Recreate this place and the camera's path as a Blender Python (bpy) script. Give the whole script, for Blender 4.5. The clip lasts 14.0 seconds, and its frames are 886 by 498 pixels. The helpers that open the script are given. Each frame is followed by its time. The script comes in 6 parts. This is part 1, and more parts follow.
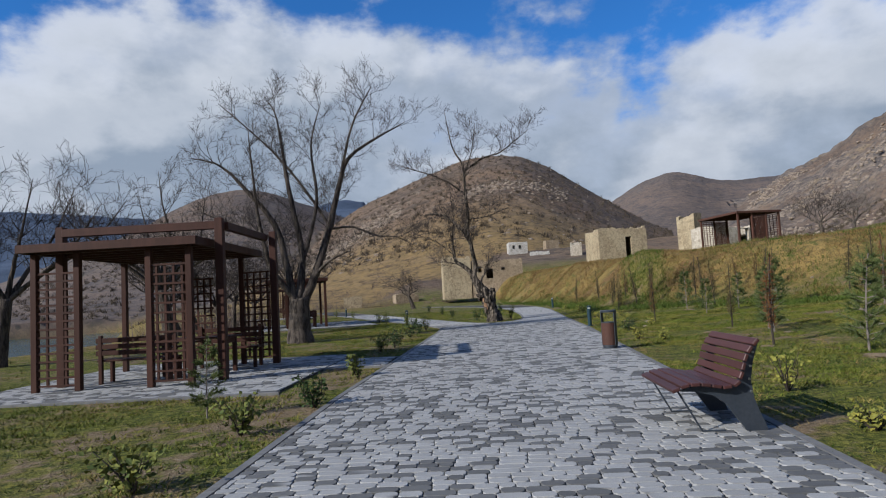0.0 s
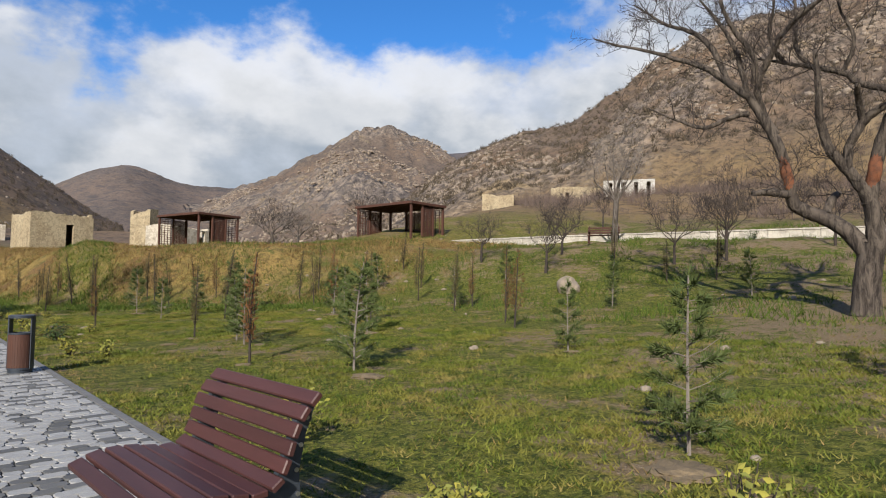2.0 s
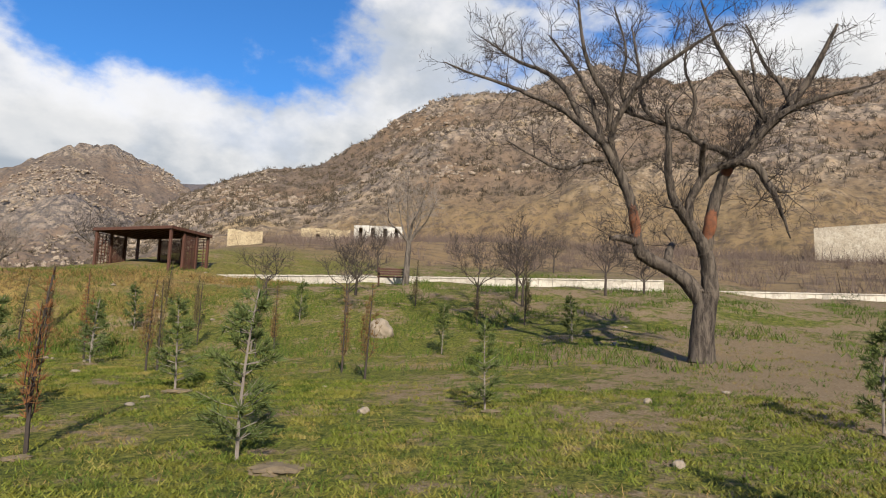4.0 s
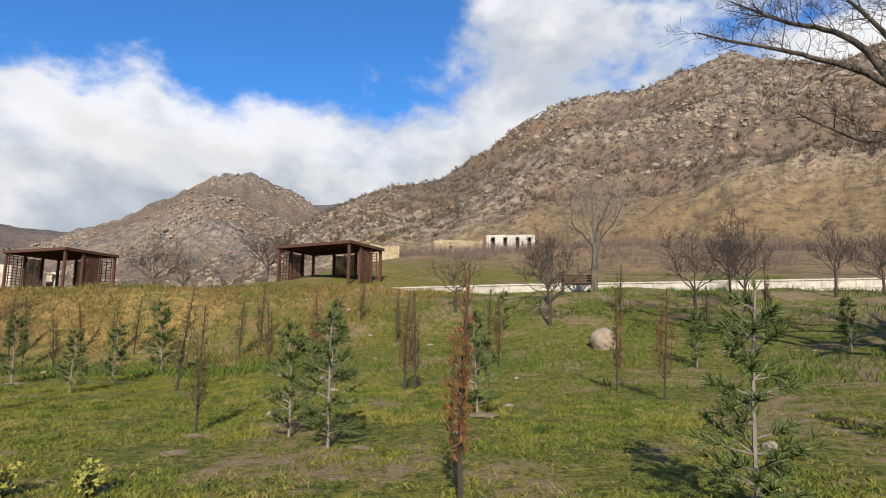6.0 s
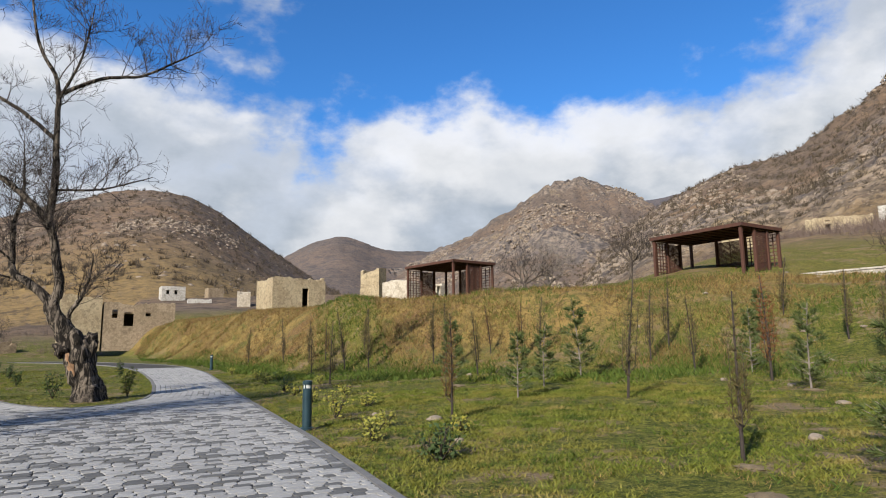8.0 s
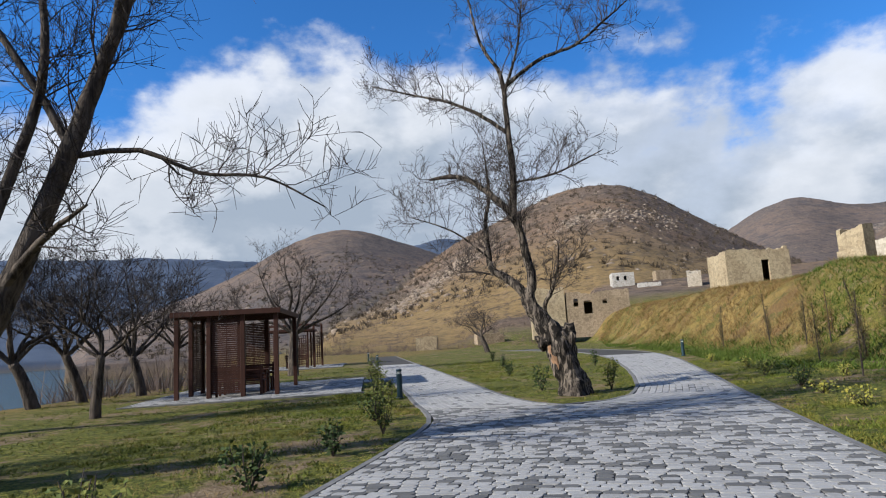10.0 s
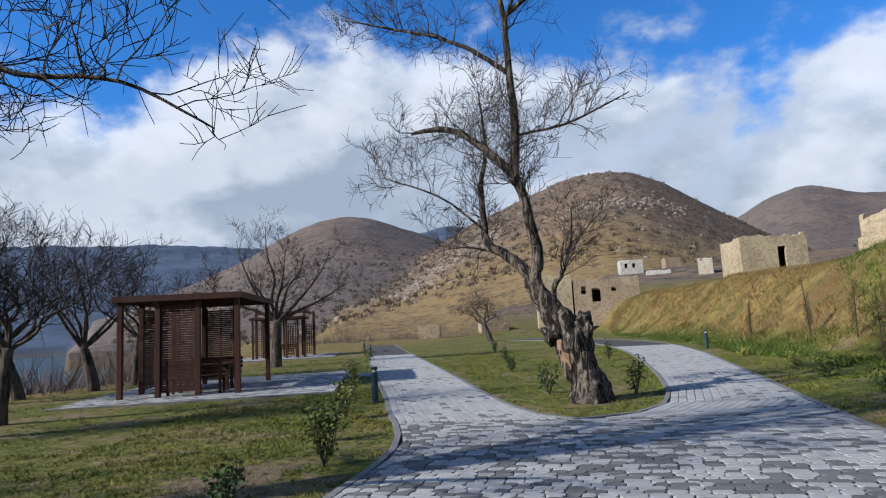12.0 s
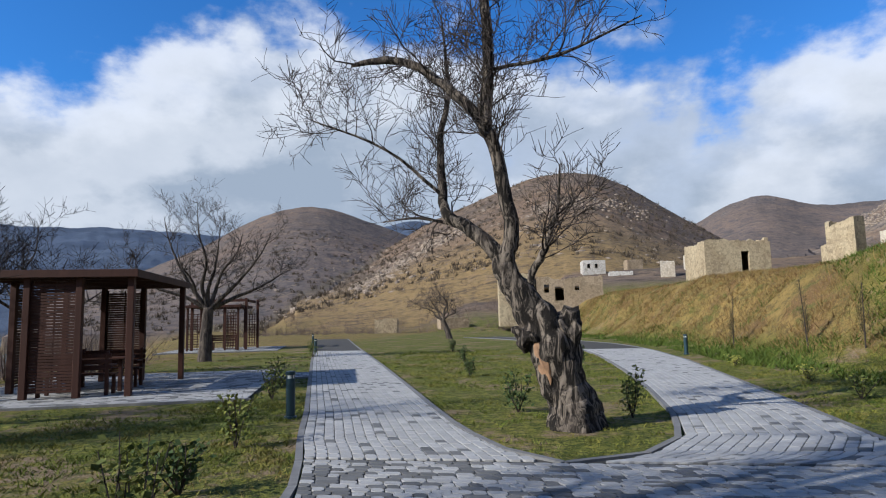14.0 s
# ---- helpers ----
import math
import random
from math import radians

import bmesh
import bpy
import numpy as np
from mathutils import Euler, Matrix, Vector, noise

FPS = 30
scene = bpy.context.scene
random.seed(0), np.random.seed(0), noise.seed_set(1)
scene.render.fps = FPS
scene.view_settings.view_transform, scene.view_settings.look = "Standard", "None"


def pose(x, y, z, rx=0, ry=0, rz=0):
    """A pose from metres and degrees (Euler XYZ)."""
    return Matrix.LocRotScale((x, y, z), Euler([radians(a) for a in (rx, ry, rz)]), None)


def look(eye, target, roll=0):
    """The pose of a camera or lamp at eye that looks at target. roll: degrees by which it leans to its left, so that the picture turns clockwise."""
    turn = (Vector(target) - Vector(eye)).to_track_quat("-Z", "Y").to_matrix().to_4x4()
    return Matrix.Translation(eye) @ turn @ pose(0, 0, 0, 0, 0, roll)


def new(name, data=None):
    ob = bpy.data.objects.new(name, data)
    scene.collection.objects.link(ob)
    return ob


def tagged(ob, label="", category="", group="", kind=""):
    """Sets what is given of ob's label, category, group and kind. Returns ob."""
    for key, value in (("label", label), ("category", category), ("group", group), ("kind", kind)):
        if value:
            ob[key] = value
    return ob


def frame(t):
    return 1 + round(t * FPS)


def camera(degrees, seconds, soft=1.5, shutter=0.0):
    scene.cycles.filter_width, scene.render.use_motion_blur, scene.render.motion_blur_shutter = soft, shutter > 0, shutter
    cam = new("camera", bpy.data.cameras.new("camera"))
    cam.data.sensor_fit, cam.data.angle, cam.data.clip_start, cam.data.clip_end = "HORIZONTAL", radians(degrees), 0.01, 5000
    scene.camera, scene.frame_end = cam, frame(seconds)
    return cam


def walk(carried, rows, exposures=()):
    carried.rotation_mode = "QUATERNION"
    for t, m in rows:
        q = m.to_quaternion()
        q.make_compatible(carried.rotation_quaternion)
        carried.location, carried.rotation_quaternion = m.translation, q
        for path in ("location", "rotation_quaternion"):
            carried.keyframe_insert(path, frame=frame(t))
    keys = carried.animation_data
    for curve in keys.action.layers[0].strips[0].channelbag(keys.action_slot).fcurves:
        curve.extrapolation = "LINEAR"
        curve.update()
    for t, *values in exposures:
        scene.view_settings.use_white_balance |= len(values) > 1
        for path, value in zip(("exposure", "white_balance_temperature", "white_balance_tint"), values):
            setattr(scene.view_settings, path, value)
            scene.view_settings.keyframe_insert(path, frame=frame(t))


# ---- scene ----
cam = camera(71.0, 14.0, 1.1)
PATH = [
    (0, (-0.037, -6.436, 1.350), (-0.138, -4.444, 1.498), -3.2),
    (0.5, (0.044, -5.654, 1.337), (0.496, -3.710, 1.464), -1.9),
    (1, (0.197, -4.931, 1.330), (1.013, -3.108, 1.448), -1.1),
    (1.5, (0.314, -4.102, 1.254), (1.480, -2.481, 1.368), 0.2),
    (2, (0.724, -3.296, 1.325), (2.132, -1.881, 1.439), 0.6),
    (2.5, (0.967, -2.459, 1.298), (2.618, -1.34, 1.444), 0.3),
    (2.7, (1.075, -2.116, 1.261), (2.792, -1.103, 1.422), 0.0),
    (4.8, (1.451, 1.425, 1.295), (3.314, 2.095, 1.581), 1.5),
    (5, (1.49, 1.737, 1.308), (3.355, 2.4, 1.595), 1.4),
    (5.5, (1.432, 2.67, 1.311), (3.256, 3.437, 1.598), 1.2),
    (6, (1.397, 3.475, 1.272), (3.071, 4.531, 1.564), 0.5),
    (6.5, (1.334, 4.344, 1.266), (2.814, 5.656, 1.564), 0.5),
    (7, (1.345, 5.059, 1.257), (2.673, 6.528, 1.536), -0.4),
    (7.5, (1.347, 5.874, 1.246), (2.461, 7.508, 1.542), -0.7),
    (8, (1.3, 6.335, 1.252), (2.209, 8.092, 1.547), -0.7),
    (8.5, (1.21, 6.977, 1.262), (1.776, 8.873, 1.558), -1.0),
    (9, (1.134, 7.496, 1.283), (1.308, 9.468, 1.567), -2.1),
    (9.2, (1.074, 7.773, 1.308), (1.041, 9.752, 1.594), -2.4),
    (11.3, (0.904, 10.88, 1.393), (0.371, 12.79, 1.66), -3.7),
    (11.5, (0.868, 11.176, 1.404), (0.345, 13.089, 1.663), -3.3),
    (12, (0.756, 11.884, 1.414), (0.323, 13.82, 1.664), -3.1),
    (12.5, (0.734, 12.736, 1.437), (0.435, 14.699, 1.679), -2.9),
    (13, (0.65, 13.472, 1.44), (0.487, 15.451, 1.676), -2.9),
    (13.5, (0.604, 14.286, 1.437), (0.496, 16.271, 1.661), -2.4),
    (14, (0.385, 14.839, 1.409), (0.067, 16.8, 1.64), -1.3),
]
walk(cam, [(t, look(eye, target, roll)) for t, eye, target, roll in PATH], [(0, 0.14, 5950, 10), (1.2, 0.36, 6350, 10), (2.5, 0.5, 6600, 10), (5, 0.64, 6900, 10), (6.5, 0.58, 6650, 10), (7.5, 0.55, 6600, 10), (9, 0.55, 6450, 10), (11.5, 0.50, 5950, 10), (14, 0.45, 5950, 10)])

# ---------------------------------------------------------------- light
SUN_AZ, SUN_EL = -123.0, 29.0
world = bpy.data.worlds.new("sky")
scene.world = world
world.use_nodes = True
wn, wl = world.node_tree.nodes, world.node_tree.links
wn.clear()


def wnode(kind, **props):
    n = wn.new(kind)
    for k, v in props.items():
        if k == "operation":
            n.operation = v
        elif k == "blend":
            n.data_type, n.blend_type = "RGBA", v
    return n


def wmath(op, a, b=None, clamp=False):
    n = wn.new("ShaderNodeMath")
    n.operation, n.use_clamp = op, clamp
    for i, v in enumerate((a, b)):
        if v is None:
            continue
        if isinstance(v, (int, float)):
            n.inputs[i].default_value = v
        else:
            wl.new(v, n.inputs[i])
    return n.outputs[0]


def wrange(v, a, b, c=0.0, d=1.0):
    n = wn.new("ShaderNodeMapRange")
    n.interpolation_type = "SMOOTHSTEP"
    wl.new(v, n.inputs["Value"])
    for k, x in zip(("From Min", "From Max", "To Min", "To Max"), (a, b, c, d)):
        n.inputs[k].default_value = x
    return n.outputs["Result"]


sky = wn.new("ShaderNodeTexSky")
sky.sky_type, sky.sun_disc = "NISHITA", False
sky.sun_elevation, sky.sun_rotation = radians(SUN_EL), radians(SUN_AZ)
sky.altitude, sky.air_density, sky.dust_density, sky.ozone_density = 400, 1.0, 0.4, 2.5
coord = wn.new("ShaderNodeTexCoord")
sep = wn.new("ShaderNodeSeparateXYZ")
wl.new(coord.outputs["Generated"], sep.inputs[0])
# clouds: cumulus over the hills, thinning out towards the zenith
mapn = wn.new("ShaderNodeMapping")
mapn.inputs["Scale"].default_value = (1.0, 1.0, 1.6)
mapn.inputs["Location"].default_value = (0.35, 0.1, 0.2)
wl.new(coord.outputs["Generated"], mapn.inputs["Vector"])


def wnoise(scale, detail, rough, distort=0.0, offset=None):
    n = wn.new("ShaderNodeTexNoise")
    n.inputs["Scale"].default_value, n.inputs["Detail"].default_value = scale, detail
    n.inputs["Roughness"].default_value, n.inputs["Distortion"].default_value = rough, distort
    src = mapn.outputs["Vector"]
    if offset:
        add = wn.new("ShaderNodeVectorMath")
        wl.new(src, add.inputs[0])
        add.inputs[1].default_value = offset
        src = add.outputs[0]
    wl.new(src, n.inputs["Vector"])
    return n.outputs["Fac"]


big = wnoise(2.3, 12, 0.53, 0.0)
toward = wnoise(2.3, 12, 0.53, 0.0, (-0.05, -0.03, 0.085))
fine = wnoise(8.0, 8, 0.6, 0.0)
height = sep.outputs["Z"]
cover = wmath("SUBTRACT", wmath("ADD", big, wmath("MULTIPLY", wmath("SUBTRACT", fine, 0.5), 0.22)), wrange(height, 0.26, 0.52, 0.0, 0.17))
cover = wmath("ADD", cover, wrange(height, 0.10, 0.36, 0.17, 0.0))
bank = wmath("ADD", wrange(sep.outputs["X"], 0.45, 0.9, 0.0, 0.16), wrange(sep.outputs["X"], -0.6, 0.1, 0.07, 0.0))
bank = wmath("ADD", bank, wmath("SUBTRACT", wrange(sep.outputs["X"], -0.12, 0.12, 0.0, 0.075), wrange(sep.outputs["X"], 0.28, 0.5, 0.0, 0.075)))
cover = wmath("ADD", cover, bank)
mask = wmath("MULTIPLY", wrange(cover, 0.425, 0.525), wrange(cover, 0.40, 0.66, 0.80, 1.0))
lit = wmath("SUBTRACT", big, toward)
thick = wrange(cover, 0.50, 0.72, 0.0, 0.42)
bottoms = wmath("ADD", wrange(lit, -0.05, 0.085, 0.62, 0.0), thick, True)
bottoms = wmath("ADD", bottoms, wmath("MULTIPLY", wmath("SUBTRACT", fine, 0.5), 0.5), True)
shade = wn.new("ShaderNodeMix")
shade.data_type = "RGBA"
wl.new(bottoms, shade.inputs["Factor"])
shade.inputs["A"].default_value = (9.0, 9.1, 9.3, 1)
shade.inputs["B"].default_value = (3.9, 4.55, 5.4, 1)
mix = wn.new("ShaderNodeMix")
mix.data_type = "RGBA"
wl.new(mask, mix.inputs["Factor"])
tint = wn.new("ShaderNodeMix")
tint.data_type, tint.blend_type = "RGBA", "MULTIPLY"
tint.inputs["Factor"].default_value = 1.0
tint.inputs["B"].default_value = (0.47, 1.13, 1.78, 1)
wl.new(sky.outputs[0], tint.inputs["A"])
wl.new(tint.outputs["Result"], mix.inputs["A"])
wl.new(shade.outputs["Result"], mix.inputs["B"])
back = wn.new("ShaderNodeBackground")
back.inputs["Strength"].default_value = 0.071
wl.new(mix.outputs["Result"], back.inputs["Color"])
wl.new(back.outputs[0], wn.new("ShaderNodeOutputWorld").inputs["Surface"])

sun_data = bpy.data.lights.new("sun", "SUN")
sun_data.energy, sun_data.angle, sun_data.color = 5.0, radians(0.55), (1.0, 0.93, 0.82)
sun = new("sun", sun_data)
sun_dir = Vector((math.sin(radians(SUN_AZ)) * math.cos(radians(SUN_EL)), math.cos(radians(SUN_AZ)) * math.cos(radians(SUN_EL)), math.sin(radians(SUN_EL))))
sun.matrix_world = look(sun_dir * 60, (0, 0, 0))

# ---------------------------------------------------------------- materials
class Mat:
    """A node material built step by step: colours are RGB triples or sockets."""

    def __init__(self, name, rough=0.7, metal=0.0, spec=0.4):
        self.mat = bpy.data.materials.new(name)
        self.mat.use_nodes = True
        self.n, self.l = self.mat.node_tree.nodes, self.mat.node_tree.links
        self.b = self.n["Principled BSDF"]
        self.b.inputs["Roughness"].default_value = rough
        self.b.inputs["Metallic"].default_value = metal
        self.b.inputs["Specular IOR Level"].default_value = spec
        geo = self.n.new("ShaderNodeNewGeometry")
        self.pos, self.normal, self.island = geo.outputs["Position"], geo.outputs["Normal"], geo.outputs["Random Per Island"]
        self.obj = self.n.new("ShaderNodeTexCoord").outputs["Object"]
        self.rand = self.n.new("ShaderNodeObjectInfo").outputs["Random"]

    def put(self, value, socket):
        if hasattr(value, "is_output"):
            self.l.new(value, socket)
        elif isinstance(value, (int, float)):
            socket.default_value = value
        else:
            socket.default_value = (*value, 1) if len(socket.default_value) == 4 else value

    def noise(self, scale, detail=4, rough=0.6, vec=None, stretch=None, distort=0.0, kind="Fac"):
        n = self.n.new("ShaderNodeTexNoise")
        n.inputs["Scale"].default_value, n.inputs["Detail"].default_value = scale, detail
        n.inputs["Roughness"].default_value, n.inputs["Distortion"].default_value = rough, distort
        src = self.pos if vec is None else vec
        if stretch:
            m = self.n.new("ShaderNodeMapping")
            m.inputs["Scale"].default_value = stretch
            self.l.new(src, m.inputs["Vector"])
            src = m.outputs["Vector"]
        self.l.new(src, n.inputs["Vector"])
        return n.outputs[kind]

    def voronoi(self, scale, feature="F1", vec=None, stretch=None, out="Distance"):
        n = self.n.new("ShaderNodeTexVoronoi")
        n.feature = feature
        n.inputs["Scale"].default_value = scale
        src = self.pos if vec is None else vec
        if stretch:
            m = self.n.new("ShaderNodeMapping")
            m.inputs["Scale"].default_value = stretch
            self.l.new(src, m.inputs["Vector"])
            src = m.outputs["Vector"]
        self.l.new(src, n.inputs["Vector"])
        return n.outputs[out]

    def ramp(self, v, a, b, c=0.0, d=1.0):
        n = self.n.new("ShaderNodeMapRange")
        n.interpolation_type = "SMOOTHSTEP"
        self.l.new(v, n.inputs["Value"])
        for k, x in zip(("From Min", "From Max", "To Min", "To Max"), (a, b, c, d)):
            n.inputs[k].default_value = x
        return n.outputs["Result"]

    def math(self, op, a, b=0.0):
        n = self.n.new("ShaderNodeMath")
        n.operation = op
        self.put(a, n.inputs[0])
        self.put(b, n.inputs[1])
        return n.outputs[0]

    def mix(self, f, a, b, blend="MIX"):
        n = self.n.new("ShaderNodeMix")
        n.data_type, n.blend_type = "RGBA", blend
        self.put(f, n.inputs["Factor"])
        self.put(a, n.inputs["A"])
        self.put(b, n.inputs["B"])
        return n.outputs["Result"]

    def attr(self, name):
        n = self.n.new("ShaderNodeAttribute")
        n.attribute_name = name
        return n.outputs["Fac"]

    def color(self, v):
        self.put(v, self.b.inputs["Base Color"])
        return self

    def rough(self, v):
        self.put(v, self.b.inputs["Roughness"])
        return self

    def bump(self, v, strength=0.4, distance=0.02):
        n = self.n.new("ShaderNodeBump")
        n.inputs["Strength"].default_value, n.inputs["Distance"].default_value = strength, distance
        self.l.new(v, n.inputs["Height"])
        self.l.new(n.outputs["Normal"], self.b.inputs["Normal"])
        return self


def plain(name, base, other, scale=8.0, rough=0.7, metal=0.0, bump=0.2, dist=0.004, stretch=None, spec=0.4, vary=0.0):
    m = Mat(name, rough, metal, spec)
    big, small = m.noise(scale, 5, stretch=stretch, vec=m.obj), m.noise(scale * 7, 3, stretch=stretch, vec=m.obj)
    c = m.mix(m.ramp(big, 0.35, 0.68), base, other)
    c = m.mix(m.ramp(small, 0.3, 0.75, 0.0, 0.35), c, tuple(0.55 * v for v in base))
    if vary:
        c = m.mix(m.math("MULTIPLY", m.rand, vary), c, other)
    m.color(c)
    if bump:
        m.bump(small, bump, dist)
    return m.mat


# lawn, bank, hills: cover and haze weights lie on the ground sheet
g = Mat("ground_cover_and_haze", 0.95, 0, 0.15)
n1, n2, n3 = g.noise(0.55, 5), g.noise(4.0, 5), g.noise(30.0, 4)
soil = g.mix(n2, (0.145, 0.10, 0.058), (0.20, 0.145, 0.085))
soil = g.mix(g.ramp(n3, 0.5, 0.66), soil, (0.27, 0.215, 0.145))
soil = g.mix(g.ramp(g.noise(17.0, 5, 0.7), 0.52, 0.62, 0, 0.7), soil, (0.085, 0.062, 0.035))
green = g.mix(g.ramp(n2, 0.35, 0.65), (0.080, 0.092, 0.013), (0.152, 0.148, 0.027))
green = g.mix(g.ramp(n1, 0.45, 0.65), green, (0.175, 0.142, 0.034))
clump = g.noise(11.0, 4, 0.65)
green = g.mix(g.ramp(clump, 0.47, 0.60, 0, 0.85), green, (0.026, 0.040, 0.007))
tuft = g.noise(26.0, 5, 0.75)
green = g.mix(g.ramp(tuft, 0.50, 0.60, 0, 0.8), green, (0.024, 0.032, 0.007))
green = g.mix(g.ramp(g.noise(34.0, 4, 0.7), 0.56, 0.66, 0, 0.8), green, (0.24, 0.23, 0.06))
green = g.mix(g.ramp(g.noise(7.0, 4, 0.6, None, (1.1, 0.9, 1)), 0.54, 0.7, 0, 0.7), green, (0.225, 0.205, 0.04))
patch = g.math("ADD", g.math("MULTIPLY", n1, 0.6), g.math("MULTIPLY", n2, 0.45))
near = g.mix(g.ramp(g.math("ADD", patch, g.attr("soil")), 0.535, 0.64), green, soil)
dry = g.mix(g.ramp(g.noise(1.3, 6, 0.7), 0.35, 0.68), (0.27, 0.18, 0.06), (0.15, 0.115, 0.036))
dry = g.mix(g.ramp(g.noise(9.0, 5, 0.7), 0.48, 0.7), dry, (0.07, 0.052, 0.02))
dry = g.mix(g.ramp(g.noise(0.35, 4, 0.6), 0.50, 0.62), dry, (0.15, 0.085, 0.038))
dry = g.mix(g.ramp(g.noise(0.9, 6, 0.72, None, (1.3, 0.7, 1)), 0.53, 0.62, 0, 0.85), dry, (0.07, 0.085, 0.018))
dry = g.mix(g.ramp(g.noise(2.6, 6, 0.75), 0.52, 0.62, 0, 0.8), dry, (0.075, 0.05, 0.022))
dry = g.mix(g.ramp(g.noise(14.0, 5, 0.75), 0.52, 0.62, 0, 0.75), dry, (0.06, 0.045, 0.018))
dry = g.mix(g.ramp(g.noise(19.0, 4, 0.7), 0.56, 0.66, 0, 0.7), dry, (0.38, 0.28, 0.12))
col = g.mix(g.attr("dry"), near, dry)
h1, h2, h3 = g.noise(0.012, 7, 0.62), g.noise(0.07, 7, 0.68), g.noise(0.5, 5, 0.7)
hill = g.mix(g.ramp(h1, 0.38, 0.62), (0.175, 0.118, 0.075), (0.138, 0.103, 0.076))
hill = g.mix(g.ramp(h2, 0.5, 0.62, 0, 0.8), hill, (0.085, 0.068, 0.052))
hill = g.mix(g.ramp(h3, 0.5, 0.72, 0, 0.6), hill, (0.06, 0.05, 0.04))
crag = g.voronoi(0.05, "F1", stretch=(1, 1, 0.6))
crag2 = g.voronoi(0.22, "F1", stretch=(1, 1, 0.5))
stone = g.mix(g.ramp(g.noise(0.1, 6, 0.7), 0.35, 0.65), (0.29, 0.225, 0.165), (0.155, 0.122, 0.098))
stone = g.mix(g.ramp(crag2, 0.35, 0.75, 0, 0.75), stone, (0.075, 0.064, 0.055))
stone = g.mix(g.ramp(g.noise(0.045, 5, 0.7), 0.55, 0.68, 0, 0.8), stone, (0.30, 0.22, 0.12))
hill = g.mix(g.ramp(g.math("ADD", g.attr("rock"), g.math("MULTIPLY", g.math("SUBTRACT", h2, 0.5), 1.6)), 0.35, 0.65), hill, stone)
bush = g.voronoi(0.16, "F1")
hill = g.mix(g.math("MULTIPLY", g.ramp(bush, 0.16, 0.34, 0.75, 0.0), g.ramp(h1, 0.4, 0.6)), hill, (0.055, 0.042, 0.036))
hill = g.mix(g.attr("golden"), hill, g.mix(g.ramp(h3, 0.4, 0.65), (0.255, 0.172, 0.072), (0.15, 0.108, 0.052)))
speck = g.noise(0.22, 6, 0.75)
hill = g.mix(g.ramp(speck, 0.52, 0.62, 0, 0.7), hill, (0.058, 0.044, 0.034))
hill = g.mix(g.ramp(g.noise(0.13, 6, 0.72), 0.56, 0.66, 0, 0.6), hill, (0.25, 0.175, 0.105))
dots = g.voronoi(0.42, "F1")
hill = g.mix(g.math("MULTIPLY", g.ramp(dots, 0.22, 0.36, 0.85, 0.0), g.math("MULTIPLY", g.ramp(h2, 0.38, 0.56), g.ramp(g.attr("golden"), 0.1, 0.9, 1.0, 0.15))), hill, (0.048, 0.038, 0.030))
pebble = g.voronoi(0.75, "F1")
hill = g.mix(g.math("MULTIPLY", g.ramp(pebble, 0.2, 0.32, 0.8, 0.0), g.ramp(g.math("ADD", g.attr("rock"), g.math("SUBTRACT", speck, 0.5)), 0.42, 0.75)), hill, (0.33, 0.265, 0.195))
col = g.mix(g.attr("hill"), col, hill)
# blue haze and shade of distance, put into the far hills' colour
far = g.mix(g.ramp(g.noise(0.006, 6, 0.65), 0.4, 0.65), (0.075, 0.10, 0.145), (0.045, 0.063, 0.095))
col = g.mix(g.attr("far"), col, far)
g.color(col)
rock_h = g.math("ADD", g.math("MULTIPLY", crag, 6.0), g.math("MULTIPLY", crag2, 2.5))
rock_h = g.math("ADD", g.math("MULTIPLY", rock_h, g.attr("rock")), g.math("MULTIPLY", h3, 0.5))
relief = g.math("ADD", g.math("MULTIPLY", rock_h, g.attr("hill")), g.math("MULTIPLY", n3, 0.035))
relief = g.math("ADD", relief, g.math("MULTIPLY", n2, 0.06))
g.bump(relief, 0.9, 1.0)
GROUND = g.mat

w = Mat("lake_water", 0.12, 0, 0.5)
w.color((0.02, 0.075, 0.085)).bump(w.noise(0.8, 4, stretch=(1, 2.5, 1)), 0.25, 0.1)
WATER = w.mat


def paver_material(name, dark):
    m = Mat(name, 0.8, 0, 0.35)
    pick = m.math("FRACT", m.math("ADD", m.island, m.rand))
    tone = m.mix(m.ramp(m.math("ADD", pick, m.math("MULTIPLY", m.noise(1.1, 3, 0.5, None, (0.5, 1.4, 1)), 0.5)), dark, dark + 0.02), (0.37, 0.365, 0.35), (0.075, 0.075, 0.073))
    tone = m.mix(m.math("MULTIPLY", m.math("FRACT", m.math("MULTIPLY", pick, 37.0)), 0.4), tone, (0.20, 0.198, 0.19))
    tone = m.mix(m.ramp(m.noise(2.2, 5), 0.4, 0.75, 0, 0.3), tone, (0.15, 0.148, 0.145))
    grain = m.noise(140, 3)
    tone = m.mix(m.ramp(grain, 0.35, 0.7, 0, 0.35), tone, (0.135, 0.135, 0.132))
    m.color(tone).bump(grain, 0.5, 0.004)
    return m.mat


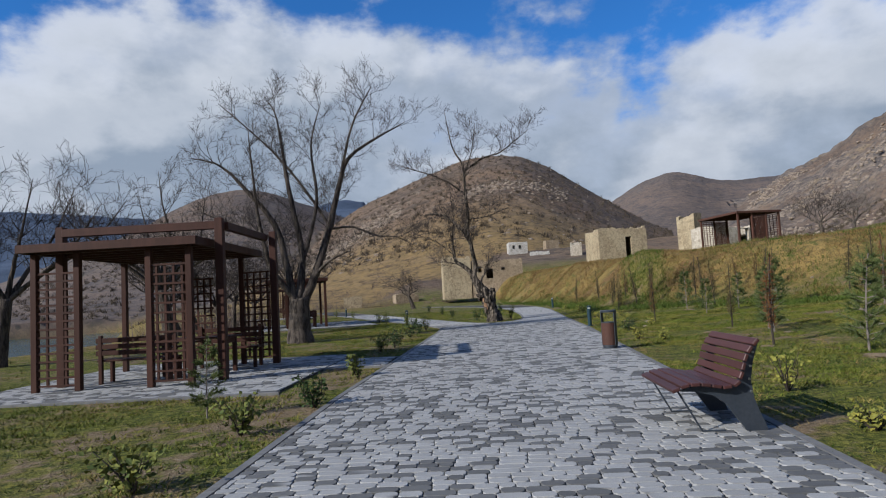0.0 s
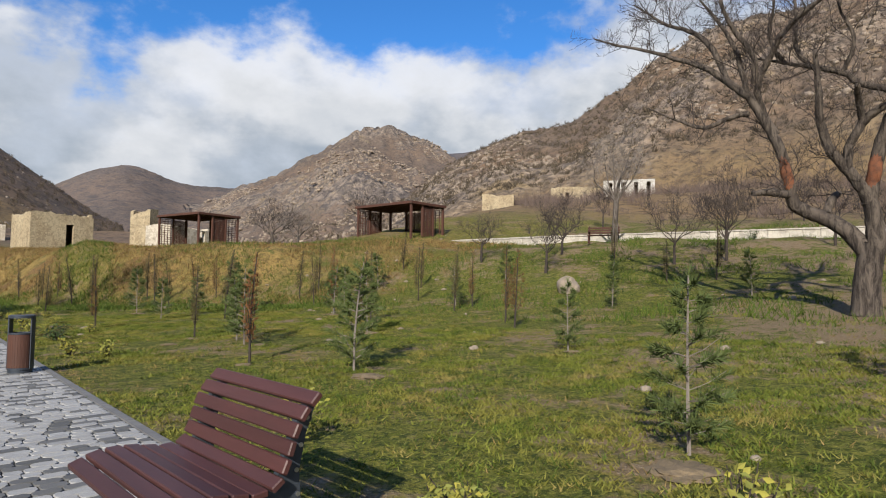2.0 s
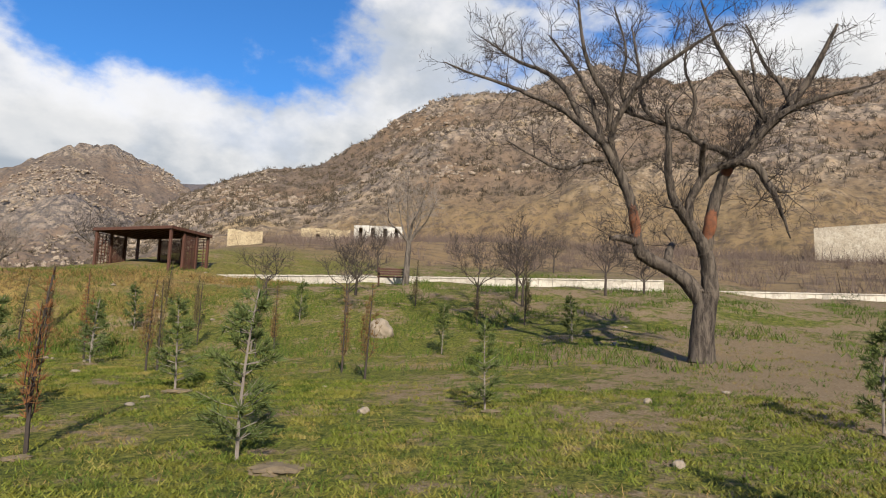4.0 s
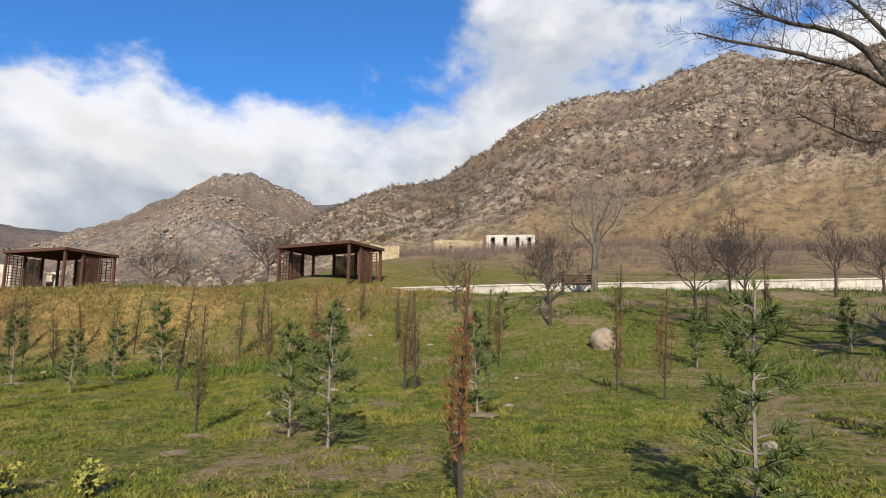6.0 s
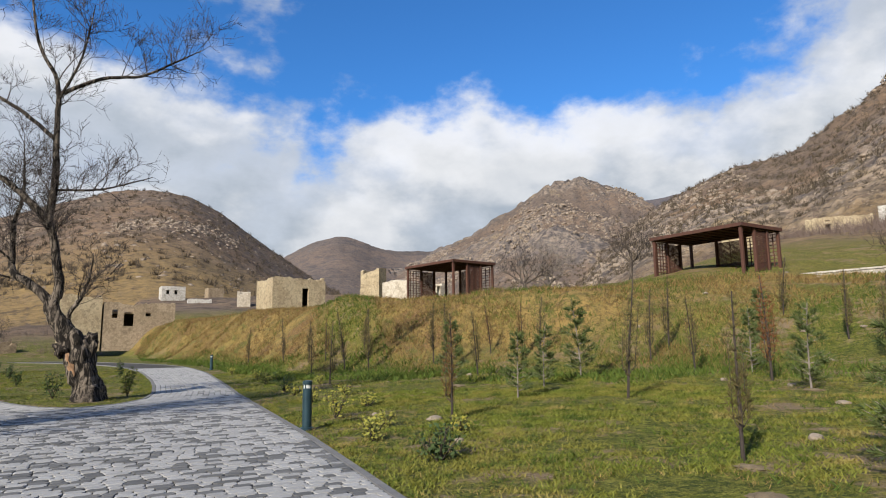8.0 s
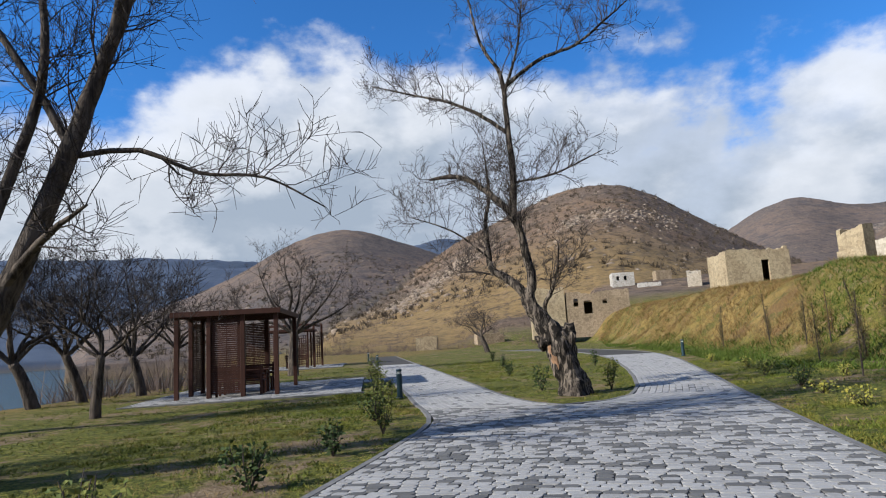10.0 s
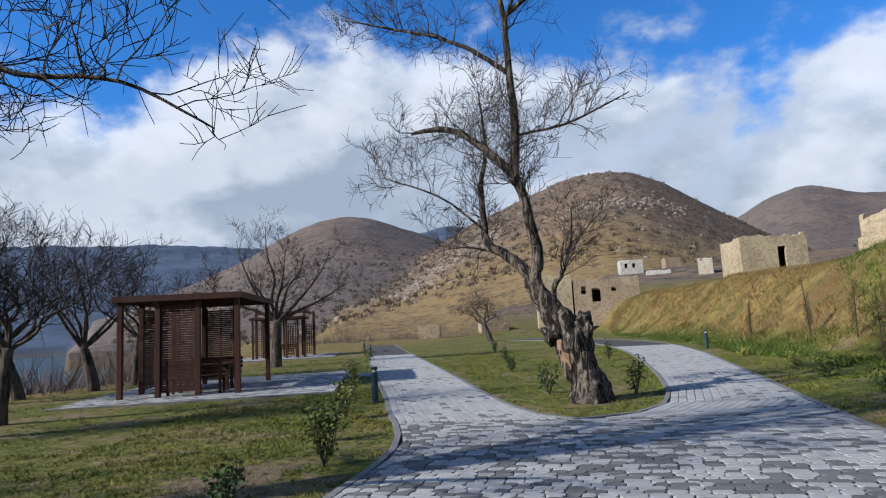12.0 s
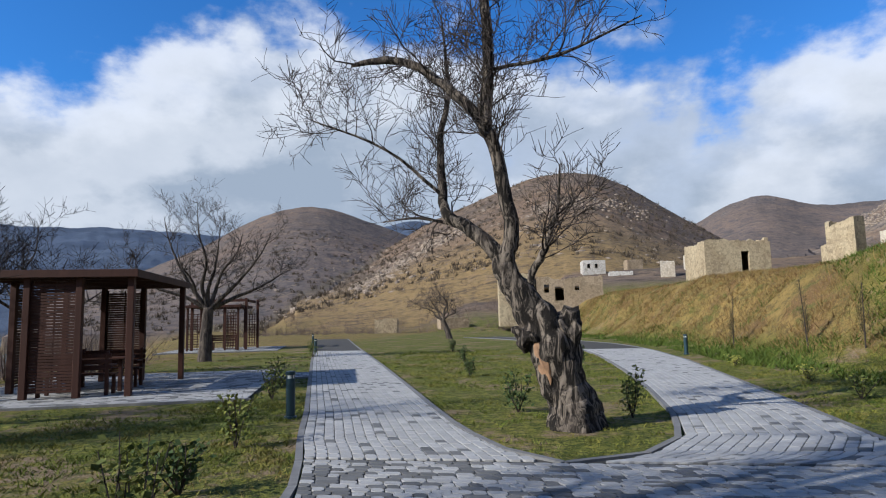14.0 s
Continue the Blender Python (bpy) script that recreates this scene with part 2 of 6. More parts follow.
PAVER = paver_material("concrete_paver", 0.90)
PAVER_PALE = paver_material("pale_concrete_paver", 1.17)
JOINT = plain("joint_sand", (0.034, 0.032, 0.028), (0.06, 0.055, 0.045), 6.0, 0.95, bump=0.4)
KERB = plain("dark_concrete_kerb", (0.13, 0.13, 0.13), (0.19, 0.185, 0.175), 3.0, 0.9, bump=0.4)
DARKWOOD = plain("dark_stained_wood", (0.036, 0.013, 0.008), (0.062, 0.024, 0.015), 5.0, 0.62, stretch=(1, 1, 0.15), bump=0.3, vary=0.5, spec=0.25)
RUSTWOOD = plain("reddish_brown_wood", (0.10, 0.044, 0.03), (0.06, 0.03, 0.022), 5.0, 0.62, stretch=(1, 1, 0.15), bump=0.3, vary=0.5, spec=0.25)
BENCHWOOD = plain("red_brown_bench_slats", (0.078, 0.028, 0.024), (0.05, 0.02, 0.018), 6.0, 0.5, stretch=(1, 0.15, 1), bump=0.3, vary=0.5)
ANTHRACITE = plain("anthracite_metal", (0.045, 0.055, 0.07), (0.06, 0.07, 0.085), 5.0, 0.42, 0.35, bump=0.05)
BOLLARDMETAL = plain("dark_teal_metal", (0.028, 0.06, 0.075), (0.02, 0.045, 0.058), 5.0, 0.38, 0.3, bump=0.05)
STEEL = plain("bright_steel", (0.55, 0.56, 0.57), (0.4, 0.41, 0.42), 9.0, 0.35, 0.9, bump=0.05)
LENS = plain("frosted_lens", (0.62, 0.64, 0.62), (0.5, 0.52, 0.5), 9.0, 0.3, bump=0.0)


def bark_material(name, a, b, c, scale=9.0, edge=(0.36, 0.62), warp=0.6):
    m = Mat(name, 0.92, 0, 0.2)
    ridges = m.noise(scale, 6, 0.7, m.obj, (1, 1, 0.22), warp)
    # bark tone with painted shade in the fissures and lit ridges
    m1 = m.mix(m.ramp(ridges, *edge), a, b)
    m1 = m.mix(m.ramp(m.noise(1.6, 4, 0.6, m.obj), 0.55, 0.72), m1, c)
    m.color(m1).bump(ridges, 1.0, 0.06)
    return m.mat


BARK = bark_material("grey_brown_bark", (0.026, 0.021, 0.018), (0.115, 0.094, 0.076), (0.062, 0.05, 0.042))
OLDBARK = bark_material("deeply_fissured_old_bark", (0.012, 0.010, 0.008), (0.20, 0.165, 0.13), (0.04, 0.032, 0.026), 8.0, (0.45, 0.6), 1.4)
BARK_PALE = bark_material("pale_grey_bark", (0.048, 0.04, 0.034), (0.15, 0.128, 0.108), (0.095, 0.08, 0.067))
TWIG = plain("bare_twigs", (0.034, 0.026, 0.021), (0.056, 0.043, 0.036), 3.0, 0.9, bump=0)
TWIG_PALE = plain("pale_bare_twigs", (0.21, 0.18, 0.155), (0.15, 0.125, 0.11), 3.0, 0.9, bump=0)
TORN = plain("torn_red_heartwood", (0.20, 0.075, 0.035), (0.10, 0.045, 0.028), 7.0, 0.9, bump=0.5, dist=0.02)
TORN_PALE = plain("torn_orange_wood", (0.34, 0.20, 0.11), (0.22, 0.13, 0.075), 7.0, 0.9, bump=0.5, dist=0.02)
ROCKSTONE = plain("warm_grey_boulder", (0.27, 0.22, 0.165), (0.20, 0.165, 0.125), 4.0, 0.9, bump=0.5, dist=0.02)


def wall_material(name, a, b, c):
    m = Mat(name, 0.95, 0, 0.2)
    big, mid, sm = m.noise(0.35, 6, 0.65), m.noise(1.6, 6, 0.7), m.noise(9.0, 4)
    col = m.mix(m.ramp(big, 0.38, 0.62), a, b)
    col = m.mix(m.ramp(mid, 0.52, 0.68, 0, 0.8), col, c)
    col = m.mix(m.ramp(m.noise(0.9, 5, 0.6, stretch=(1, 1, 0.15)), 0.55, 0.75, 0, 0.5), col, tuple(0.5 * v for v in c))
    cell = m.voronoi(4.2, "F1", out="Color")
    sep = m.n.new("ShaderNodeSeparateColor")
    m.l.new(cell, sep.inputs[0])
    col = m.mix(m.ramp(sep.outputs[0], 0.55, 0.8, 0, 0.35), col, tuple(0.62 * v for v in c))
    col = m.mix(m.ramp(sep.outputs[1], 0.7, 0.9, 0, 0.25), col, tuple(min(0.7, 1.2 * v) for v in a))
    joints = m.voronoi(4.2, "DISTANCE_TO_EDGE")
    col = m.mix(m.ramp(joints, 0.02, 0.09, 0.25, 0.0), col, tuple(0.5 * v for v in c))
    m.color(col).bump(m.math("ADD", mid, sm), 0.6, 0.06)
    return m.mat


OCHREWALL = wall_material("ochre_rubble_wall", (0.40, 0.33, 0.215), (0.31, 0.245, 0.155), (0.20, 0.16, 0.11))
PALEWALL = wall_material("pale_plaster_wall", (0.48, 0.43, 0.35), (0.38, 0.33, 0.255), (0.27, 0.23, 0.175))
WHITEWALL = wall_material("weathered_white_plaster", (0.50, 0.48, 0.44), (0.40, 0.38, 0.34), (0.25, 0.225, 0.19))
BROWNWALL = wall_material("brown_earth_wall", (0.27, 0.21, 0.14), (0.33, 0.26, 0.18), (0.17, 0.13, 0.09))
LIMESTONE = wall_material("cut_limestone", (0.46, 0.425, 0.365), (0.39, 0.36, 0.31), (0.31, 0.28, 0.24))
DARKHOLE = plain("unlit_interior", (0.05, 0.042, 0.036), (0.035, 0.03, 0.026), 2.0, 1.0, bump=0)


def leaf_material(name, a, b, c, turf=None):
    m = Mat(name, 0.75, 0, 0.12)
    col = m.mix(m.island, a, b)
    col = m.mix(m.math("MULTIPLY", m.rand, 0.6), col, c)
    if turf:
        wide, mid = m.noise(0.6, 4, 0.6), m.noise(2.8, 5, 0.65)
        col = m.mix(m.ramp(wide, 0.44, 0.60, 0, 0.75), col, turf[0])
        col = m.mix(m.ramp(mid, 0.50, 0.62, 0, 0.8), col, turf[1])
        col = m.mix(m.ramp(m.noise(1.3, 5, 0.65), 0.56, 0.66, 0, 0.8), col, turf[2])
    m.color(col)
    return m.mat


PINE = leaf_material("pine_needles", (0.045, 0.07, 0.022), (0.125, 0.15, 0.05), (0.08, 0.105, 0.036))
CYPRESS = leaf_material("weathered_cypress_needles", (0.075, 0.068, 0.032), (0.12, 0.088, 0.042), (0.085, 0.075, 0.03))
RUSTY = leaf_material("dead_rust_needles", (0.19, 0.08, 0.032), (0.12, 0.06, 0.027), (0.15, 0.07, 0.03))
BROWNED = leaf_material("browned_cypress_needles", (0.15, 0.082, 0.034), (0.10, 0.068, 0.03), (0.12, 0.075, 0.03))
SHRUB = leaf_material("dark_glossy_leaves", (0.03, 0.055, 0.018), (0.06, 0.085, 0.028), (0.045, 0.065, 0.025))
YELLOWLEAF = leaf_material("yellowing_leaves", (0.30, 0.26, 0.045), (0.13, 0.15, 0.04), (0.2, 0.2, 0.045))
MIXLEAF = leaf_material("olive_and_yellow_leaves", (0.05, 0.075, 0.022), (0.20, 0.20, 0.045), (0.09, 0.11, 0.03))
GRASS = leaf_material("lawn_grass", (0.045, 0.075, 0.010), (0.20, 0.20, 0.036), (0.10, 0.125, 0.018), ((0.185, 0.165, 0.036), (0.030, 0.055, 0.010), (0.24, 0.185, 0.062)))
STRAW = leaf_material("dry_straw_grass", (0.29, 0.205, 0.075), (0.17, 0.115, 0.042), (0.22, 0.15, 0.06))
DEEPGRASS = leaf_material("lush_green_weeds", (0.030, 0.058, 0.010), (0.105, 0.135, 0.024), (0.06, 0.088, 0.014))
BUSHDARK = leaf_material("dark_hill_bushes", (0.058, 0.046, 0.034), (0.105, 0.082, 0.058), (0.075, 0.06, 0.04))
THICKET = leaf_material("grey_brown_thicket", (0.10, 0.075, 0.062), (0.15, 0.115, 0.095), (0.12, 0.088, 0.075))
EARTHMOUND = plain("dug_pale_earth", (0.20, 0.148, 0.088), (0.14, 0.105, 0.062), 9.0, 0.98, bump=0.6, dist=0.02)


# ---------------------------------------------------------------- helpers
def mesh_of(name, verts, faces, material, smooth=False):
    me = bpy.data.meshes.new(name)
    me.from_pydata([tuple(v) for v in verts], [], [tuple(f) for f in faces])
    for m in material if isinstance(material, (list, tuple)) else [material]:
        me.materials.append(m)
    if smooth:
        me.polygons.foreach_set("use_smooth", [True] * len(me.polygons))
    return me


def part(name, bm, material, parent=None, label=""):
    """Links a bmesh as one mesh object under a thing or a part."""
    me = bpy.data.meshes.new(name)
    bm.to_mesh(me)
    bm.free()
    me.materials.append(material)
    ob = new(name, me)
    if parent is not None:
        ob.parent = parent
    if label:
        ob["label"] = label
    return ob


def piece(name, me, parent=None, m=None, label=""):
    ob = new(name, me)
    if parent is not None:
        ob.parent = parent
    if m is not None:
        ob.matrix_basis = m
    if label:
        ob["label"] = label
    return ob


def box(bm, lo, hi, bevel=0.0, turn=None):
    """Adds a box between two corners, its edges bevelled."""
    size = [b - a for a, b in zip(lo, hi)]
    mid = [(a + b) / 2 for a, b in zip(lo, hi)]
    made = bmesh.ops.create_cube(bm, size=1.0)["verts"]
    bmesh.ops.scale(bm, vec=size, verts=made)
    if turn is not None:
        bmesh.ops.transform(bm, matrix=turn, verts=made)
    bmesh.ops.translate(bm, vec=mid, verts=made)
    if bevel:
        edges = list({e for v in made for e in v.link_edges})
        bmesh.ops.bevel(bm, geom=edges, offset=bevel, segments=1, affect="EDGES", profile=0.5)
    return bm


def boxed(lo, hi, bevel=0.006):
    return box(bmesh.new(), lo, hi, bevel)


def empty(name, m, **tags):
    ob = new(name)
    ob.matrix_basis = m
    return tagged(ob, **tags)


def lathe(profile, steps=24):
    """A turned body from (radius, height) pairs."""
    bm = bmesh.new()
    rings = []
    for r, z in profile:
        rings.append([bm.verts.new((r * math.cos(2 * math.pi * i / steps), r * math.sin(2 * math.pi * i / steps), z)) for i in range(steps)])
    for a, b in zip(rings, rings[1:]):
        for i in range(steps):
            bm.faces.new((a[i], a[(i + 1) % steps], b[(i + 1) % steps], b[i]))
    bm.faces.new(rings[0][::-1])
    bm.faces.new(rings[-1])
    return bm


def lerp(xs, ys, v):
    return float(np.interp(v, xs, ys))


def vnoise(x, y, seed=0):
    """Smooth value noise on arrays, from 0 to 1."""
    xi, yi = np.floor(x).astype(np.int64), np.floor(y).astype(np.int64)
    fx, fy = x - xi, y - yi
    fx, fy = fx * fx * (3 - 2 * fx), fy * fy * (3 - 2 * fy)

    def h(a, b):
        n = (a * 374761393 + b * 668265263 + seed * 974711) & 0x7FFFFFFF
        n = ((n ^ (n >> 13)) * 1274126177) & 0x7FFFFFFF
        return ((n ^ (n >> 16)) & 0xFFFF) / 65535.0

    return (h(xi, yi) * (1 - fx) + h(xi + 1, yi) * fx) * (1 - fy) + (h(xi, yi + 1) * (1 - fx) + h(xi + 1, yi + 1) * fx) * fy


def fbm(x, y, octaves=5, seed=0, ridged=False, gain=0.5):
    total, amp, norm = np.zeros_like(x), 1.0, 0.0
    for o in range(octaves):
        v = vnoise(x * 2.03**o + 17 * o, y * 2.03**o - 9 * o, seed + o)
        total += amp * ((1 - np.abs(2 * v - 1)) if ridged else v)
        norm, amp = norm + amp, amp * gain
    return total / norm


def step(v):
    v = np.clip(v, 0, 1)
    return v * v * (3 - 2 * v)


# ---------------------------------------------------------------- ground
CX, CY = 1.0, 8.0
TOE = ([-40, 0, 10, 18.5, 20, 23, 27.5, 34, 45, 56, 70, 85, 110], [15, 14, 14, 14.5, 13, 11, 8.5, 6.9, 6.4, 5.2, 3.0, 1.6, 1.0])
CREST = ([-40, 0, 10, 21, 25, 29.5, 33.5, 38, 56, 70, 85, 110], [50, 37.5, 33, 26, 21, 16.5, 13.5, 11.8, 10.6, 8.4, 6.0, 5.0])
# each hill: azimuths and elevations of its skyline, where it begins, where it peaks, roughness, rock
HILLS = (
    ("round", [-22, -14, -11, -6.5, -1.4, 3.1, 6, 9.6, 13, 18], [3.0, 6.5, 8.6, 10.4, 12.3, 12.9, 12.0, 9.6, 7.3, 4.0], 105, 420, 0.03, 0.3),
    ("dark", [-42, -31, -27, -23.3, -20.5, -17, -12, -6], [1.5, 6.0, 8.6, 10.1, 10.5, 9.4, 7.5, 5], 190, 560, 0.028, 0.25),
    ("small", [9, 13, 15.5, 18, 20, 22, 28, 33], [5.5, 7.4, 8.8, 9.6, 9.0, 8.0, 8.2, 7.5], 330, 860, 0.04, 0.3),
    ("crag", [21, 27, 31, 33.5, 37, 40, 42, 44, 48, 56], [5.5, 8.0, 10.3, 11.7, 13.7, 13.9, 13.4, 12.9, 11.4, 9], 260, 700, 0.11, 0.85),
    ("ridge", [38, 46.5, 49, 52, 58, 64, 80], [11.5, 12.0, 12.5, 12.9, 12.6, 12, 11], 500, 1150, 0.02, 0.2),
    ("long", [42, 46, 48, 50, 52, 55, 58, 62.5, 66, 70, 78, 84, 90, 100, 107, 130, 175], [7.5, 10.9, 12.0, 13.0, 13.9, 14.5, 15.2, 17.7, 19.6, 21.2, 22.2, 23.2, 22.4, 21.3, 19.8, 17, 12], 115, 385, 0.055, 0.8),
    ("behind", [150, 175, 200, 230, 260], [6, 12, 13, 11, 5], 150, 500, 0.06, 0.4),
    ("shore", [-150, -110, -80, -50, -41, -34, -28, -20, -10], [6.5, 8, 7.4, 7.4, 7.8, 7.9, 7.4, 8.4, 8.8], 560, 1500, 0.06, 0.2),
)


def terrain(x, y):
    """Height, cover weights and painted haze weight of the ground at arrays of x and y."""
    az = np.degrees(np.arctan2(x - CX, y - CY))
    r = np.hypot(x - CX, y - CY)
    toe, crest = np.interp(y, *TOE), np.interp(y, *CREST)
    wob = (fbm(x * 0.12, y * 0.12, 4, 3) - 0.5) * 3.0
    s = (x - toe + wob * np.clip((y - 14) / 10, 0, 1)) / (crest - toe)
    lawn = 0.04 * np.clip(np.minimum(x, toe) - 4, 0, 12) + 0.29 * step((x - 9) / 7) * step((7 - y) / 6)
    top = 3.75 - 0.65 * step(-y / 6) - 0.32 * step((y - 12) / 6) * step((52 - y) / 8) - lawn
    z = lawn + top * step(s)
    beyond = np.clip(x - crest, 0, None)
    rise = 0.045 + 0.105 * step((az - 38) / 20)
    z = z + rise * np.minimum(beyond, 120) + 0.125 * np.clip(y - 97, 0, 60) * step((az + 14) / 8) * step((30 - az) / 8)
    z = z + (fbm(x * 0.35, y * 0.35, 4, 5) - 0.5) * np.clip(0.5 * step(s * 2) + 0.08 * np.clip((np.abs(x - 1) - 5) / 6, 0, 1), 0, 1) * 0.9
    shore = -16 - 0.55 * np.clip(y - 40, 0, None)
    z = z - 9.0 * step((shore - x) / 34) * (r < 2000)
    dry = step((s - 0.12) / 0.25) * (1 - 0.75 * step((s - 1.15) / 0.5)) * step((y - 19) / 6)
    dry = np.clip(dry * (0.55 + 0.9 * fbm(x * 0.22, y * 0.22, 4, 8)), 0, 1)
    gulley = np.exp(-(((x - (9.5 + (y - 30) * 0.28)) / 1.5) ** 2)) * step((y - 27) / 4) * (1 - step((y - 52) / 8))
    dry = dry * (1 - 0.85 * gulley)
    dry = np.maximum(dry, step((-13.0 - x + wob) / 4) * 0.75)
    soil = 0.0 + 0.06 * step((x - 5) / 6) * step((7 - y) / 7) + 0.30 * np.exp(-(((x - 16) / 5) ** 2 + ((y + 3) / 3.5) ** 2)) + 0.05 * step((s - 0.3) * 2) * step((24 - y) / 6)
    soil = soil + 0.01 * step((-1.5 - x) / 2) + 0.10 * np.exp(-(((x + 2.7) / 0.55) ** 2)) * (y < 18)
    hill, far, rock, golden = (np.zeros_like(x) for _ in range(4))
    for name, azs, els, r0, rp, rough, stony in HILLS:
        a = az if name != "behind" else np.where(az < 0, az + 360, az)
        if name == "shore":
            a = np.where(az > 120, az - 360, az)
        soft = 1.5 if name in ("round", "dark", "small", "shore") else 0.8
        e = sum(w * np.interp(a + d * soft, azs, els) for d, w in ((-1.6, 0.09), (-0.8, 0.24), (0, 0.34), (0.8, 0.24), (1.6, 0.09))) + (0.25 if soft > 1 else 0.12)
        e = np.where(a < azs[0], els[0] - (azs[0] - a) * 1.2, e)
        e = np.where(a > azs[-1], els[-1] - (a - azs[-1]) * 1.2, e)
        u = (r - r0) / (rp - r0)
        peak = rp * np.tan(np.radians(np.clip(e, -8, 40))) + 1.3
        shape = np.where(u < 1, np.clip(u, 0, 1) ** 1.12, 1 - 0.5 * np.clip(u - 1, 0, None) ** 1.3)
        q = rp / 6.0
        bumps = fbm(x / q, y / q, 7, 20 + int(rp), True, 0.55) - 0.62
        fine = fbm(x / (q * 0.13), y / (q * 0.13), 4, 60 + int(rp), True) - 0.6
        smooth = fbm(x / q * 1.3, y / q * 1.3, 6, 80 + int(rp)) - 0.5
        if name in ("round", "dark", "small"):
            bumps = smooth
        h = peak * shape + (bumps * 2.1 + fine * 0.55) * rough * np.abs(peak) * np.clip(u * 3, 0, 1) ** 0.7
        base = z if name != "shore" else np.full_like(z, -9.0)
        use = (u > 0) & (h > base) & (peak > 2)
        blend = np.clip((h - z) / 3.0, 0, 1) * use
        golden = np.where(use & (h > z), (name == "round") * step((0.55 - u) / 0.35) * 0.95 + (name == "long") * step((0.42 - u) / 0.2) * 0.55, golden)
        rock = np.where(use & (h > z), stony * np.clip(0.45 + 1.7 * (bumps + 0.1), 0.0, 1.3) * step((u - 0.1) / 0.3), rock)
        # share of painted haze for each distant hill
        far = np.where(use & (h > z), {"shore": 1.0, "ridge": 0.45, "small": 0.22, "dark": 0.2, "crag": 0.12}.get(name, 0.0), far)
        hill = np.maximum(hill * (1 - blend), blend)
        z = np.where(use, np.maximum(z, h), z)
    shelf = step((r - 40) / 16) * step((az - 40) / 14) * (az < 125)
    golden = np.maximum(golden, 0.5 * shelf * (1 - step((r - 190) / 50)))
    hill = np.maximum(np.maximum(hill, step((r - 95) / 25) * (x > -40)), shelf)
    return z, dict(dry=dry, soil=soil, hill=hill, far=far, rock=rock, golden=golden)


def ground_z(x, y):
    z, _ = terrain(np.array([float(x)]), np.array([float(y)]))
    return float(z[0])


def build_ground():
    fine = np.concatenate([np.arange(-58, 112, 0.26), np.arange(112, 302, 1.6)])
    rr = [0.0]
    r = 0.4
    while r < 2600:
        rr.append(r)
        r *= 1.0 + min(0.032, 0.02 + 0.15 / r) if r < 1700 else 1.12
    rr = np.array(rr)
    a, d = np.meshgrid(np.radians(fine), rr)
    x, y = (CX + d * np.sin(a)), (CY + d * np.cos(a))
    z, cover = terrain(x.ravel(), y.ravel())
    nr, na = len(rr), len(fine)
    i = np.arange(nr - 1)[:, None] * na
    j = np.arange(na)[None, :]
    k = (j + 1) % na
    quads = np.stack([i + j, i + k, i + na + k, i + na + j], -1).reshape(-1, 4)
    me = bpy.data.meshes.new("ground")
    me.vertices.add(nr * na)
    me.vertices.foreach_set("co", np.stack([x.ravel(), y.ravel(), z - 0.025], 1).ravel())
    me.loops.add(quads.size)
    me.loops.foreach_set("vertex_index", quads[:, ::-1].ravel())
    me.polygons.add(len(quads))
    me.polygons.foreach_set("loop_start", np.arange(0, quads.size, 4))
    me.update(calc_edges=True)
    me.polygons.foreach_set("use_smooth", np.ones(len(quads), bool))
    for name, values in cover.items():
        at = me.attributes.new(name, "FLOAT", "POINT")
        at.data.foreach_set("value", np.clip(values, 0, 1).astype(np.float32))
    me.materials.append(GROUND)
    me.validate()
    tagged(new("ground", me), "patchy winter lawn rising to dry banks and rocky brown hills", "ground", kind="structure")
    lake = mesh_of("water", [(-1900, -900, -4), (-12, -900, -4), (-12, 700, -4), (-1900, 700, -4)], [(0, 1, 2, 3)], WATER)
    tagged(new("water", lake), "dull teal lake below the lawn", "lake", kind="structure")


build_ground()

# ---------------------------------------------------------------- pavement
LEFT = ([-30, -2, 2.5, 6, 16, 18.6, 19.6, 20.6, 21.6], [-2.2, -2.02, -2.0, -1.85, -1.5, -1.48, -1.62, -1.95, -2.32])
RIGHT = ([-30, -2.4, 4, 10.4, 14.9, 22.6, 26.2, 32.2, 36, 42, 46, 50, 56, 62, 68], [0.95, 2.45, 2.84, 3.27, 3.6, 3.95, 4.2, 4.55, 4.75, 4.75, 4.5, 3.9, 2.1, -0.6, -4.2])
ISLE_R = ([21.2, 21.35, 21.7, 22.7, 24.5, 28, 32, 39, 45, 50, 56, 62, 68], [0.55, 1.05, 1.45, 1.95, 2.2, 2.38, 2.45, 2.35, 1.85, 1.1, -0.6, -3.2, -6.6])
ISLE_L = ([21.2, 21.35, 21.7, 22.3, 23.2, 25, 28, 35.2, 52, 70], [0.5, 0.2, -0.1, -0.42, -0.85, -1.5, -2.55, -5.1, -11.2, -17.6])
WEST = ([21.6, 22.3, 24.5, 27.5, 38, 53.2, 70], [-2.32, -2.62, -3.4, -4.55, -8.55, -14.2, -20.4])


def curve(c):
    return lambda v: lerp(c[0], c[1], v)


